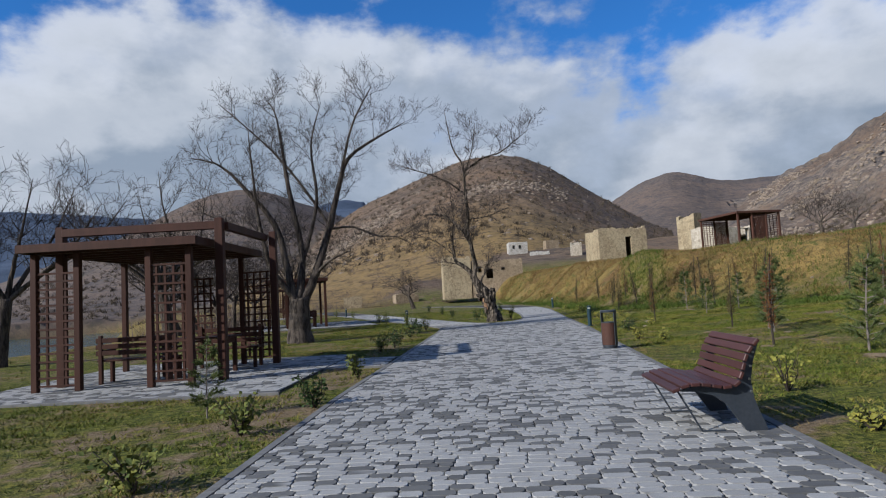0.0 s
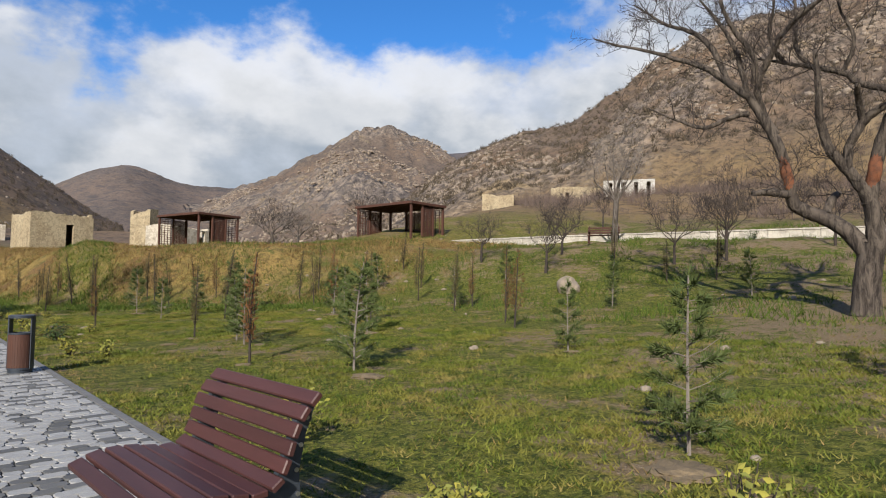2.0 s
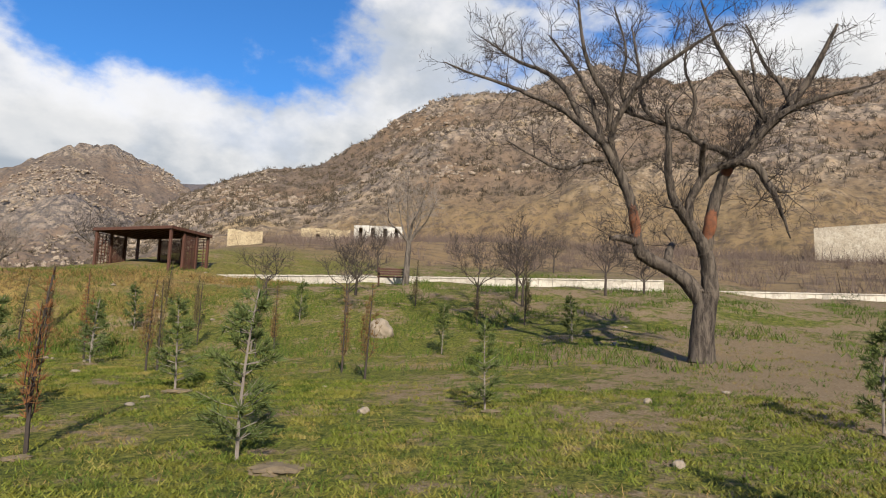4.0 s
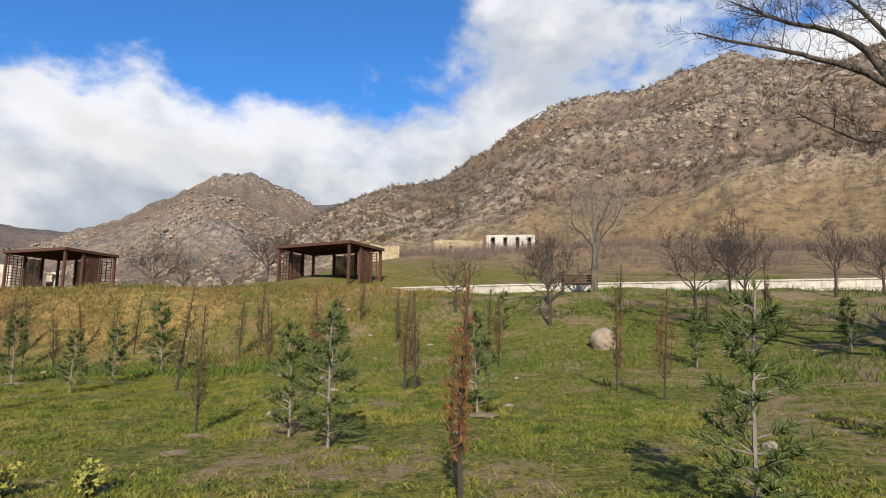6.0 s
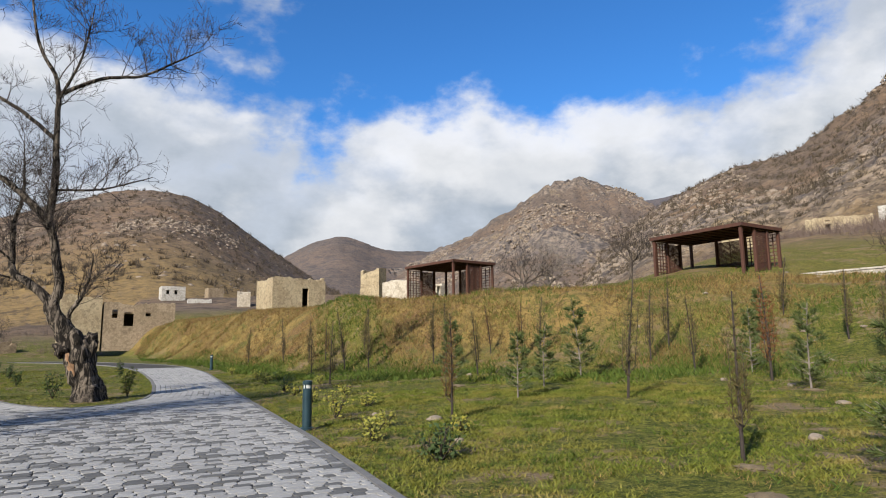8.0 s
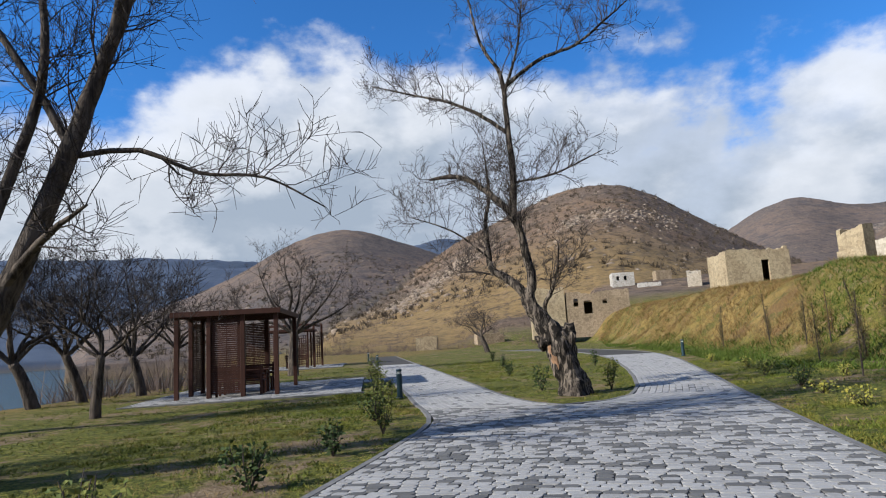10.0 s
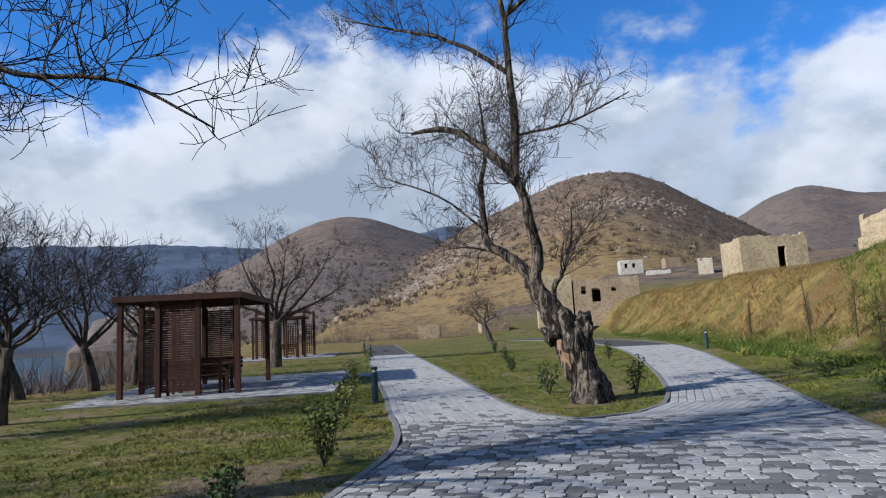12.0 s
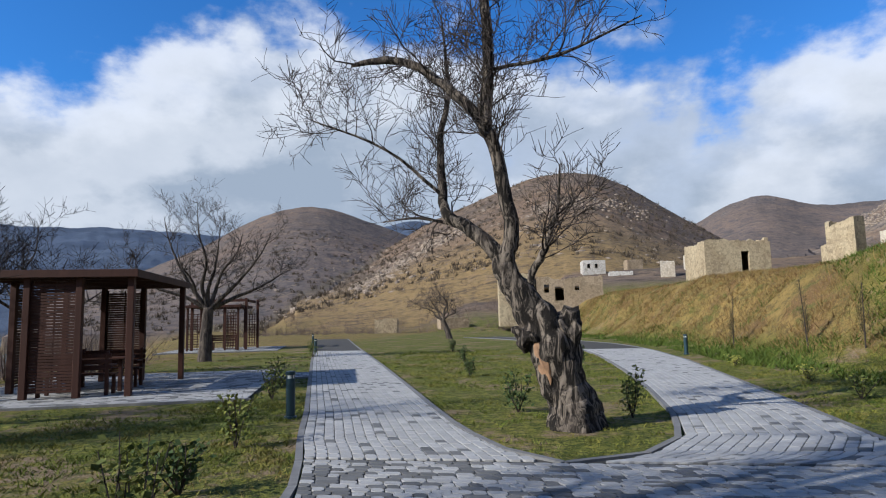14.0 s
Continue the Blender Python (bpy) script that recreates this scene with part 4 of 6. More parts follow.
for x, y, h in ((24.4, 7.6, 3.4), (26.0, 6.2, 3.6), (27.8, 6.9, 3.6), (30.2, 3.4, 3.2), (31.4, 1.8, 2.6), (22.0, 12.0, 3.0), (25.2, 13.4, 3.0), (23.0, 16.5, 2.4), (40.0, 20.0, 3.5), (47.0, 9.0, 3.4)):
    tree("tree", (x, y, ground_z(x, y) - 0.02), 70, generic_limbs(rngt, h, 0.1, 1.0, 0.055), rngt.randint(0, 999), "young bare tree with upright stems", TWIG, TWIG, 5.5, 0.7, 2, minr=0.007)


def needle_shape(rng, height, width, kind):
    """Trunk and needle meshes for a sapling: pine whorls, or a narrow cypress column."""
    tv, tf, nv, nf = [], [], [], []
    bend = Vector((rng.uniform(-0.08, 0.08), rng.uniform(-0.08, 0.08), 0)) * height
    axis = lambda t: Vector((0, 0, t * height - 0.03)) + bend * t * t

    def tuft(p, way, length, n, spread, r=0.006):
        for _ in range(n):
            d = (way + Vector((rng.gauss(0, spread), rng.gauss(0, spread), rng.gauss(0, spread)))).normalized()
            s = d.orthogonal().normalized() * r
            if rng.random() < 0.5:
                s = d.cross(s).normalized() * r
            e = p + d * length * rng.uniform(0.6, 1.2)
            i = len(nv)
            nv.extend((p - s, p + s, e + s * 0.4, e - s * 0.4))
            nf.append((i, i + 1, i + 2, i + 3))

    tube(tv, tf, [axis(k / 6) for k in range(7)], [0.02 * (1 - k / 7.5) + 0.003 for k in range(7)], 6)
    if kind == "pine":
        levels = int(7 + height * 4)
        for i in range(levels):
            t = 0.12 + 0.86 * i / levels
            w = width * (1 - 0.72 * t) * rng.uniform(0.7, 1.15) * (0.75 if t < 0.22 else 1)
            for _b in range(rng.randint(3, 5)):
                a = rng.uniform(0, 6.283)
                way = Vector((math.cos(a), math.sin(a), rng.uniform(0.15, 0.6))).normalized()
                p0 = axis(t)
                line = [p0, p0 + way * w * 0.5, p0 + way * w + Vector((0, 0, 0.12 * w))]
                tube(tv, tf, line, [0.007, 0.005, 0.003], 3)
                for s in (0.45, 0.6, 0.75, 0.88, 1.0):
                    if rng.random() < 0.85:
                        tuft(p0 + way * w * s, (way + Vector((0, 0, 0.35))).normalized(), 0.115, 13, 0.6)
        tuft(axis(1.0), Vector((0, 0, 1)), 0.12, 14, 0.4)
    else:
        shoots = [(Vector((0, 0, 0)), 0.2, 1.0)]
        for _s in range(4):
            a = rng.uniform(0, 6.283)
            shoots.append((Vector((math.cos(a), math.sin(a), 0)) * width * rng.uniform(0.5, 0.95), rng.uniform(0.22, 0.34), rng.uniform(0.55, 0.92)))
        for off, low, high in shoots:
            levels = int((high - low) * height * 13)
            foot = axis(low * 0.75)
            tube(tv, tf, [foot, axis(low) + off * 0.7, axis(high) + off * 0.8], [0.007, 0.006, 0.002], 4)
            for i in range(levels):
                t = low + (high - low) * i / levels
                f = i / levels
                w = 0.55 * width * min(1.0, (1.03 - f) * 2.2, 0.35 + f * 3) * rng.uniform(0.5, 1.3)
                for _b in range(3):
                    a = rng.uniform(0, 6.283)
                    out = Vector((math.cos(a), math.sin(a), 0))
                    p = axis(t) + off * (0.7 + 0.2 * f) + out * w * rng.uniform(0.1, 1.0)
                    tuft(p, (out * 0.5 + Vector((0, 0, 1))).normalized(), 0.085, 5, 0.45, 0.0045)
    return tv, tf, nv, nf


PROTO = {}


def sapling(kind, x, y, h, seed, tilt=0.0):
    """One planted sapling with a mound of dug earth round its foot; alike ones share meshes."""
    mats = {"P": ("pine", PINE, "young green pine sapling planted in the lawn", 0.46), "C": ("cypress", CYPRESS, "thin grey-green cypress sapling planted in rough grass", 0.14),
            "B": ("cypress", BROWNED, "thin browning cypress sapling planted in rough grass", 0.14), "R": ("cypress", RUSTY, "dead rust-red cypress sapling still standing", 0.115)}
    shape, leaf, label, width = mats[kind]
    key = (kind, seed % 4)
    rng = random.Random(seed * 13 + 5)
    if key not in PROTO:
        tv, tf, nv, nf = needle_shape(random.Random(hash(kind) % 1 + seed % 4 + 31), 1.8, width * 1.15, shape)
        PROTO[key] = (mesh_of("stem", tv, tf, TWIG_PALE if kind == "P" else TWIG), mesh_of("needles", nv, nf, leaf))
    stem, needles = PROTO[key]
    s = h / 1.8
    top = empty("pine_sapling" if kind == "P" else "cypress_sapling", pose(x, y, ground_z(x, y) - 0.02, rng.uniform(-3, 3), tilt + rng.uniform(-3, 3), rng.uniform(0, 360)) @ Matrix.Diagonal((s, s, s, 1)),
                label=label, category="sapling", group="planted saplings")
    piece("stem", stem, top)
    piece("needles", needles, top)


SAPLINGS = """C 6.65 10.5 1.66;P 6.71 8.3 1.55;R 13.53 15.0 2.3;P 12.48 13.5 1.6;P 15.2 16.7 1.6;C 17.1 14.5 2.1;C 9.5 15 2.2;P 12 19.3 2.0;C 16.6 20.6 2.3;
B 13.3 23.8 1.9;B 12.9 25.2 1.7;B 5.9 15.0 1.65;P 8.7 20.2 1.65;C 11.2 26.3 2.2;C 10.1 30.4 1.8;C 6.7 23.9 1.85;C 7.8 34.4 2.0;C 8.4 32.4 1.7;R 5.6 5.95 1.8;P 6.2 4.0 1.6;
P 9.55 8.0 1.55;P 9.7 2.7 1.2;B 11.5 10.7 2.0;C 19.2 16.6 2.0;B 16.7 11.3 2.0;B 12.4 6.0 1.9;P 19.9 3.2 1.4;C 22.3 6.9 1.6;C 22.7 5.3 2.3;P 5.5 -1.2 1.4;P 9.9 -1.95 1.35;
P 7.0 9.2 1.4;B 13.4 7.1 2.0;C 15.6 11.1 2.2;C 15.3 20.1 2.2;C 8.9 29.2 2.3;C 9.4 28.0 2.3;C 11.1 25.1 2.3;C 13.7 23.4 2.0;B 8.9 31.7 1.8;C 11.7 10.6 2.0;P 16.7 12.1 1.4;
P 18.4 18.6 1.7;C 20.6 19.4 1.9;P 8.2 16.6 1.3;C 14.6 17.9 2.0;P 21.2 13.5 1.5;C 24.4 10.2 1.9;P 17.6 6.4 1.4;C 10.6 22.2 1.9;C 7.4 28.4 1.7;P 10.0 18.2 1.4;C 7.2 39.5 1.9;P -3.5 1.3 1.0""".replace("\n", "").split(";")
for i, row in enumerate(SAPLINGS):
    k, x, y, h = row.split()
    sapling(k, float(x), float(y), float(h), i * 7 + 3)


def mound(x, y, r, seed):
    rng = random.Random(seed)
    bm = bmesh.new()
    bmesh.ops.create_icosphere(bm, subdivisions=3, radius=1.0)
    for v in bm.verts:
        k = 1 + 0.45 * noise.noise(v.co * 2.5 + Vector((seed, 0, 0)))
        v.co = Vector((v.co.x * r * k, v.co.y * r * k, v.co.z * r * 0.16 * k))
    ob = part("earth_mound", bm, EARTHMOUND)
    ob.location = (x, y, ground_z(x, y) - 0.02)
    tagged(ob, "low mound of pale dug earth in grass", "earth", group="dug earth mounds", kind="stuff")


for i, (x, y, r) in enumerate(((6.05, 3.45, 0.36), (9.5, 7.9, 0.38), (6.9, 8.0, 0.22), (5.75, 9.6, 0.24), (9.7, 2.6, 0.26), (5.45, 5.85, 0.2), (5.1, -1.35, 0.4), (12.4, 13.4, 0.3), (8.7, 20.0, 0.35), (6.5, 10.3, 0.22), (9.9, -2.1, 0.35))):
    mound(x, y, r * 0.62, i)


def leaf_cloud(rng, h, w, stems, leaves, size):
    tv, tf, nv, nf = [], [], [], []
    for _ in range(stems):
        a, lean = rng.uniform(0, 6.283), rng.uniform(0.1, 0.55)
        tip = Vector((math.cos(a) * w * lean * 1.6, math.sin(a) * w * lean * 1.6, h * rng.uniform(0.7, 1.05)))
        mid = tip * 0.5 + Vector((rng.gauss(0, 0.03), rng.gauss(0, 0.03), 0))
        line = [Vector((0, 0, -0.03)), mid, tip]
        tube(tv, tf, line, [0.008, 0.006, 0.003], 4)
        for _k in range(leaves):
            t = rng.uniform(0.2, 1.0)
            p = (line[0].lerp(mid, t * 2) if t < 0.5 else mid.lerp(tip, t * 2 - 1)) + Vector((rng.gauss(0, w * 0.14), rng.gauss(0, w * 0.14), rng.gauss(0, 0.03)))
            d = Vector((rng.gauss(0, 1), rng.gauss(0, 1), rng.gauss(0.2, 0.6))).normalized()
            s = d.orthogonal().normalized() * size * 0.36
            u = d.cross(s).normalized() * size * 0.12
            i = len(nv)
            L = size * rng.uniform(0.7, 1.3)
            nv.extend((p, p + d * L * 0.5 + s + u, p + d * L, p + d * L * 0.5 - s + u))
            nf.append((i, i + 1, i + 2, i + 3))
    return tv, tf, nv, nf


def shrub(x, y, h, w, leaf, seed, label, leaves=16, size=0.055):
    rng = random.Random(seed)
    tv, tf, nv, nf = leaf_cloud(rng, h, w, 9, leaves, size)
    top = empty("shrub", pose(x, y, ground_z(x, y) - 0.02), label=label, category="shrub", group="shrubs along the path")
    piece("stem", mesh_of("stem", tv, tf, TWIG), top)
    piece("leaves", mesh_of("leaves", nv, nf, leaf), top)


rngs = random.Random(5)
for x, y, h, w, kind in (
    (-2.25, 1.7, 0.42, 0.3, "d"), (-2.65, 0.2, 0.4, 0.36, "m"), (-2.2, 4.5, 0.42, 0.25, "m"), (-2.75, -1.7, 0.34, 0.42, "m"), (3.6, 1.3, 0.46, 0.3, "y"), (3.35, -0.75, 0.24, 0.2, "y"), (-2.5, 12.8, 0.6, 0.5, "m"),
    (-2.4, 14.85, 0.45, 0.36, "d"), (-2.25, 16.65, 0.42, 0.3, "d"), (-2.15, 18.4, 0.75, 0.32, "m"), (-4.9, 26.4, 0.7, 0.34, "m"), (4.6, 16.7, 0.48, 0.3, "y"), (4.3, 14.15, 0.32, 0.26, "y"), (4.42, 12.5, 0.36, 0.36, "d"),
    (-2.8, 19.95, 0.45, 0.36, "d"), (-3.3, 21.9, 0.66, 0.34, "m"), (-5.6, 28.4, 0.7, 0.5, "m"), (-0.1, 24.8, 0.66, 0.36, "d"), (1.55, 24.25, 0.7, 0.32, "m"), (4.06, -2.15, 0.46, 0.28, "y"), (-2.5, 36.7, 0.6, 0.3, "d"),
    (1.4, 34.4, 0.7, 0.3, "d"), (5.2, 23.0, 0.45, 0.5, "d"), (5.3, 25.9, 0.4, 0.36, "m"), (-9.5, 40.5, 0.6, 0.5, "m"), (-12.5, 48.0, 0.6, 0.5, "m"), (5.0, 19.6, 0.3, 0.3, "y"), (5.6, 28.6, 0.3, 0.36, "y"), (5.4, 33.0, 0.3, 0.36, "y"),
    (3.9, 9.3, 0.3, 0.25, "y"), (4.35, 8.7, 0.26, 0.22, "y"), (-1.6, 31.0, 0.5, 0.25, "d"), (-4.0, 44.0, 0.6, 0.3, "d"), (0.4, 29.0, 0.5, 0.25, "d"), (-2.6, 9.6, 0.5, 0.4, "m"), (-2.4, 10.8, 0.5, 0.35, "d"), (4.9, 15.2, 0.22, 0.2, "y"), (5.6, 17.9, 0.24, 0.24, "y"), (5.1, 21.5, 0.22, 0.24, "y"), (6.0, 20.4, 0.26, 0.26, "y"), (6.5, 24.2, 0.24, 0.24, "y"), (5.5, 14.0, 0.2, 0.2, "y"), (38.0, -7.5, 0.9, 0.9, "g"), (34.5, 8.0, 0.6, 0.5, "g"),
):
    leaf, label = {"d": (SHRUB, "dark green rose shrub with bare stems"), "m": (MIXLEAF, "sparse shrub with olive and yellow leaves"), "y": (YELLOWLEAF, "small shrub with yellowing leaves"), "g": (SHRUB, "rounded evergreen shrub near the wall")}[kind]
    shrub(x, y, h, w, leaf, rngs.randint(0, 9999), label, 22 if kind != "y" else 15, 0.06 if kind != "y" else 0.055)


# ---------------------------------------------------------------- grass, dry stalks and thickets
def blades(name, xy, hts, lean, width, material, label, seed):
    """One sheet of tapering grass blades at the given places."""
    rg = np.random.default_rng(seed)
    n = len(xy)
    z, _ = terrain(xy[:, 0], xy[:, 1])
    a = rg.uniform(0, 6.283, n)
    b = rg.uniform(0, 6.283, n)
    w = width * rg.uniform(0.6, 1.3, n)
    dx, dy = np.cos(a) * w, np.sin(a) * w
    lx, ly = np.cos(b) * hts * lean * rg.uniform(0.2, 1.2, n), np.sin(b) * hts * lean * rg.uniform(0.2, 1.2, n)
    v = np.empty((n, 3, 3))
    v[:, 0] = np.stack([xy[:, 0] - dx, xy[:, 1] - dy, z - 0.03], 1)
    v[:, 1] = np.stack([xy[:, 0] + dx, xy[:, 1] + dy, z - 0.03], 1)
    v[:, 2] = np.stack([xy[:, 0] + lx, xy[:, 1] + ly, z - 0.03 + hts], 1)
    me = bpy.data.meshes.new(name)
    me.vertices.add(n * 3)
    me.vertices.foreach_set("co", v.ravel())
    me.loops.add(n * 3)
    me.loops.foreach_set("vertex_index", np.arange(n * 3))
    me.polygons.add(n)
    me.polygons.foreach_set("loop_start", np.arange(0, n * 3, 3))
    me.update(calc_edges=True)
    me.materials.append(material)
    tagged(new(name, me), label, "grass", kind="stuff")


def off_path(x, y, gap=0.06):
    """True on lawn, false on paving and pads."""
    L = np.where(y < 21.6, np.interp(y, *LEFT), np.interp(y, *WEST)) - gap
    R = np.interp(y, *RIGHT) + gap
    isle = (y > 21.25) & (x > np.interp(y, *ISLE_L) + gap) & (x < np.interp(y, *ISLE_R) - gap)
    on = (x > L) & (x < R) & ~isle & (y < 66)
    for cx, cy, rot, hx, hy in PADS:
        c, s = math.cos(radians(rot)), math.sin(radians(rot))
        u, v = (x - cx) * c + (y - cy) * s, -(x - cx) * s + (y - cy) * c
        on |= (np.abs(u) < hx + 0.03) & (np.abs(v) < hy + 0.03)
    return ~on


PADS = ((-6.1, 6.0, 0.0, 2.9, 2.95), (-2.56, 6.9, 0.0, 0.6, 0.85), (-9.75, 28.9, 19.0, 3.3, 3.9), (-6.62, 31.55, 19.0, 0.5, 0.8), (-18.6, 50.0, 19.0, 3.2, 3.4))
rg = np.random.default_rng(11)


def scatter(n, x0, x1, y0, y1, near=0.0):
    x, y = rg.uniform(x0, x1, n), rg.uniform(y0, y1, n)
    keep = off_path(x, y)
    return np.stack([x, y], 1)[keep]


def tufted(p, k, r):
    """Turns places into clumps of k places each."""
    q = np.repeat(p, k, 0) + rg.normal(0, r, (len(p) * k, 2))
    return q[off_path(q[:, 0], q[:, 1], 0.02)]


def lawn_mask(p, low, high, seed=40, scale=0.9):
    f = 0.6 * fbm(p[:, 0] * scale, p[:, 1] * scale, 4, seed) + 0.4 * fbm(p[:, 0] * 4, p[:, 1] * 4, 3, seed + 5)
    _, c = terrain(p[:, 0], p[:, 1])
    f = f - 0.35 * np.clip(c["soil"] - 0.12, 0, 1)
    return rg.uniform(0, 1, len(p)) < np.clip((f - low) / (high - low), 0, 1)


p = np.concatenate([scatter(42000, 2.4, 12, -4, 20), scatter(14000, 3.5, 15, 8, 34), scatter(15000, -7, -1.4, -4, 26), scatter(9000, -6, 4, 21, 45), scatter(7000, 10, 24, -6, 22), scatter(4500, -16, -6, 3, 45)])
p = tufted(p[lawn_mask(p, 0.415, 0.58)], 8, 0.055)
d = np.hypot(p[:, 0] - 1.2, np.clip(np.abs(p[:, 1] - 6) - 8, 0, None))
blades("grass", p, rg.uniform(0.018, 0.05, len(p)) * (1 + 0.03 * d), 1.5, 0.0046 + 0.0004 * np.clip(d.mean(), 0, 12), GRASS, "short patchy green lawn grass", 1)
p = scatter(9000, 2.3, 22, -5, 30)
p = tufted(p[lawn_mask(p, 0.50, 0.64, 70, 1.4)], 9, 0.06)
blades("lush_grass", p, rg.uniform(0.035, 0.085, len(p)), 1.3, 0.008, DEEPGRASS, "taller lush green weeds in clumps", 2)
p = np.concatenate([scatter(9000, 2.4, 20, -5, 24), scatter(3500, -8, -1.5, -4, 24)])
p = tufted(p[lawn_mask(p, 0.44, 0.64, 90, 1.1)], 8, 0.06)
blades("straw_grass", p, rg.uniform(0.025, 0.07, len(p)), 1.3, 0.004, STRAW, "scattered yellow straw in the lawn", 3)
# bank: dry grass on the slope, lush weeds along its toe
x, y = rg.uniform(3, 30, 240000), rg.uniform(17, 88, 240000)
toe, crest = np.interp(y, *TOE), np.interp(y, *CREST)
s = (x - toe) / (crest - toe)
f = fbm(x * 0.5, y * 0.5, 4, 33)
gul = np.exp(-(((x - (9.5 + (y - 30) * 0.28)) / 1.5) ** 2)) * (y > 27) * (y < 56)
sel = (s > 0.12) & (s < 1.25) & (f > 0.43) & (gul < 0.5) & (y > 19)
p = np.stack([x, y], 1)[sel]
k = rg.uniform(0, 1, len(p)) < 0.3
blades("brown_stalks", p[k] + 0.03, rg.uniform(0.08, 0.24, int(k.sum())), 1.3, 0.014, BROWNED, "brown dead stalks on the bank", 14)
blades("bank_grass", p, rg.uniform(0.05, 0.19, len(p)), 1.4, 0.016, STRAW, "long golden dry grass on the bank", 4)
sel = (((s > -0.22) & (s < 0.22) & (f > 0.46)) | ((gul > 0.4) & (s > 0) & (f > 0.4))) & (x > np.interp(y, *RIGHT) + 0.3)
p = np.stack([x, y], 1)[sel]
blades("toe_weeds", p, rg.uniform(0.06, 0.22, len(p)), 1.2, 0.022, DEEPGRASS, "lush green weeds along the bank's foot", 5)
BANKX, BANKY = x, y
x, y = rg.uniform(14, 45, 60000), rg.uniform(-8, 34, 60000)
s = (x - np.interp(y, *TOE)) / (np.interp(y, *CREST) - np.interp(y, *TOE))
f = fbm(x * 0.45, y * 0.45, 4, 53)
p = np.stack([x, y], 1)[(f > 0.52) & (s > 0) & (s < 1.5)]
blades("slope_weeds", p, rg.uniform(0.1, 0.26, len(p)), 0.8, 0.016, DEEPGRASS, "green weeds in patches on the slope", 6)


def thicket(name, places, hts, material, label, seed, stems=26, thin=0.011):
    """Leafless brush: fans of thin upright stalks, as one sheet."""
    rg2 = np.random.default_rng(seed)
    n = len(places)
    z, _ = terrain(places[:, 0], places[:, 1])
    base = np.repeat(np.column_stack([places, z - 0.2]), stems, 0)
    h = np.repeat(hts, stems) * rg2.uniform(0.5, 1.1, n * stems)
    a = rg2.uniform(0, 6.283, n * stems)
    sp = rg2.uniform(0.05, 1.1, n * stems) * h
    off = rg2.normal(0, 0.3, (n * stems, 2)) * h[:, None]
    base[:, :2] += off
    tip = base + np.column_stack([np.cos(a) * sp, np.sin(a) * sp, h])
    w = thin * h * rg2.uniform(0.6, 1.4, n * stems)
    b = rg2.uniform(0, 3.14, n * stems)
    side = np.column_stack([np.cos(b) * w, np.sin(b) * w, np.zeros_like(w)])
    v = np.stack([base - side, base + side, tip], 1)
    me = bpy.data.meshes.new(name)
    me.vertices.add(len(v) * 3)
    me.vertices.foreach_set("co", v.ravel())
    me.loops.add(len(v) * 3)
    me.loops.foreach_set("vertex_index", np.arange(len(v) * 3))
    me.polygons.add(len(v))
    me.polygons.foreach_set("loop_start", np.arange(0, len(v) * 3, 3))
    me.update(calc_edges=True)
    me.materials.append(material)
    tagged(new(name, me), label, "brush", kind="stuff")


def polar(n, a0, a1, r0, r1, seed, power=1.0):
    rg2 = np.random.default_rng(seed)
    a, r = np.radians(rg2.uniform(a0, a1, n)), r0 + (r1 - r0) * rg2.uniform(0, 1, n) ** power
    return np.column_stack([CX + r * np.sin(a), CY + r * np.cos(a)])


s = (BANKX - np.interp(BANKY, *TOE)) / (np.interp(BANKY, *CREST) - np.interp(BANKY, *TOE))
for k, (mat, lo, lab, cut) in enumerate(((STRAW, 0.50, "tussocks of golden dry grass on the bank", 12), (BROWNED, 0.50, "dark brown tussocks on the bank", 16), (DEEPGRASS, 0.56, "green tussocks on the bank", 11))):
    ok = (s > 0.05) & (s < 1.3) & (fbm(BANKX * 0.7, BANKY * 0.7, 4, 120 + 9 * k) > lo) & (BANKX > np.interp(BANKY, *RIGHT) + 0.8)
    q = np.stack([BANKX, BANKY], 1)[ok][::cut]
    thicket("bank_tussock", q, rg.uniform(0.24, 0.44, len(q)), mat, lab, 60 + k, 13, 0.026)
q = polar(2600, 44, 118, 118, 210, 1, 1.6)
thicket("far_thicket", q, rg.uniform(0.9, 4.2, len(q)) * rg.uniform(0.5, 1, len(q)), THICKET, "grey-brown leafless brush at the hill's foot", 1)
q = polar(1500, -26, 10, 88, 190, 2, 1.3)
q = q[q[:, 0] < np.interp(q[:, 1], *TOE) - 4] if len(q) else q
thicket("valley_thicket", q, rg.uniform(0.6, 2.4, len(q)) * rg.uniform(0.3, 1, len(q)), THICKET, "grey-brown leafless brush below the round hill", 2)
q = polar(2800, -40, 20, 170, 430, 3)
thicket("hill_bushes", q, rg.uniform(0.8, 2.2, len(q)), BUSHDARK, "small dark bushes dotted over the hills", 3, 18, 0.07)
q = polar(9000, 20, 116, 215, 400, 4)
thicket("slope_bushes", q, rg.uniform(0.7, 2.6, len(q)), BUSHDARK, "small dark bushes dotted over the rocky slope", 4, 14, 0.07)
q = polar(420, 58, 116, 48, 118, 9)
thicket("terrace_thicket", q, rg.uniform(0.6, 2.1, len(q)), THICKET, "grey-brown leafless brush along the terrace", 9, 40, 0.014)
q = polar(110, -43, -30, 27, 40, 6)
thicket("shore_thicket", q, rg.uniform(0.6, 2.0, len(q)), THICKET, "brown brush on the lakeside slope", 6)


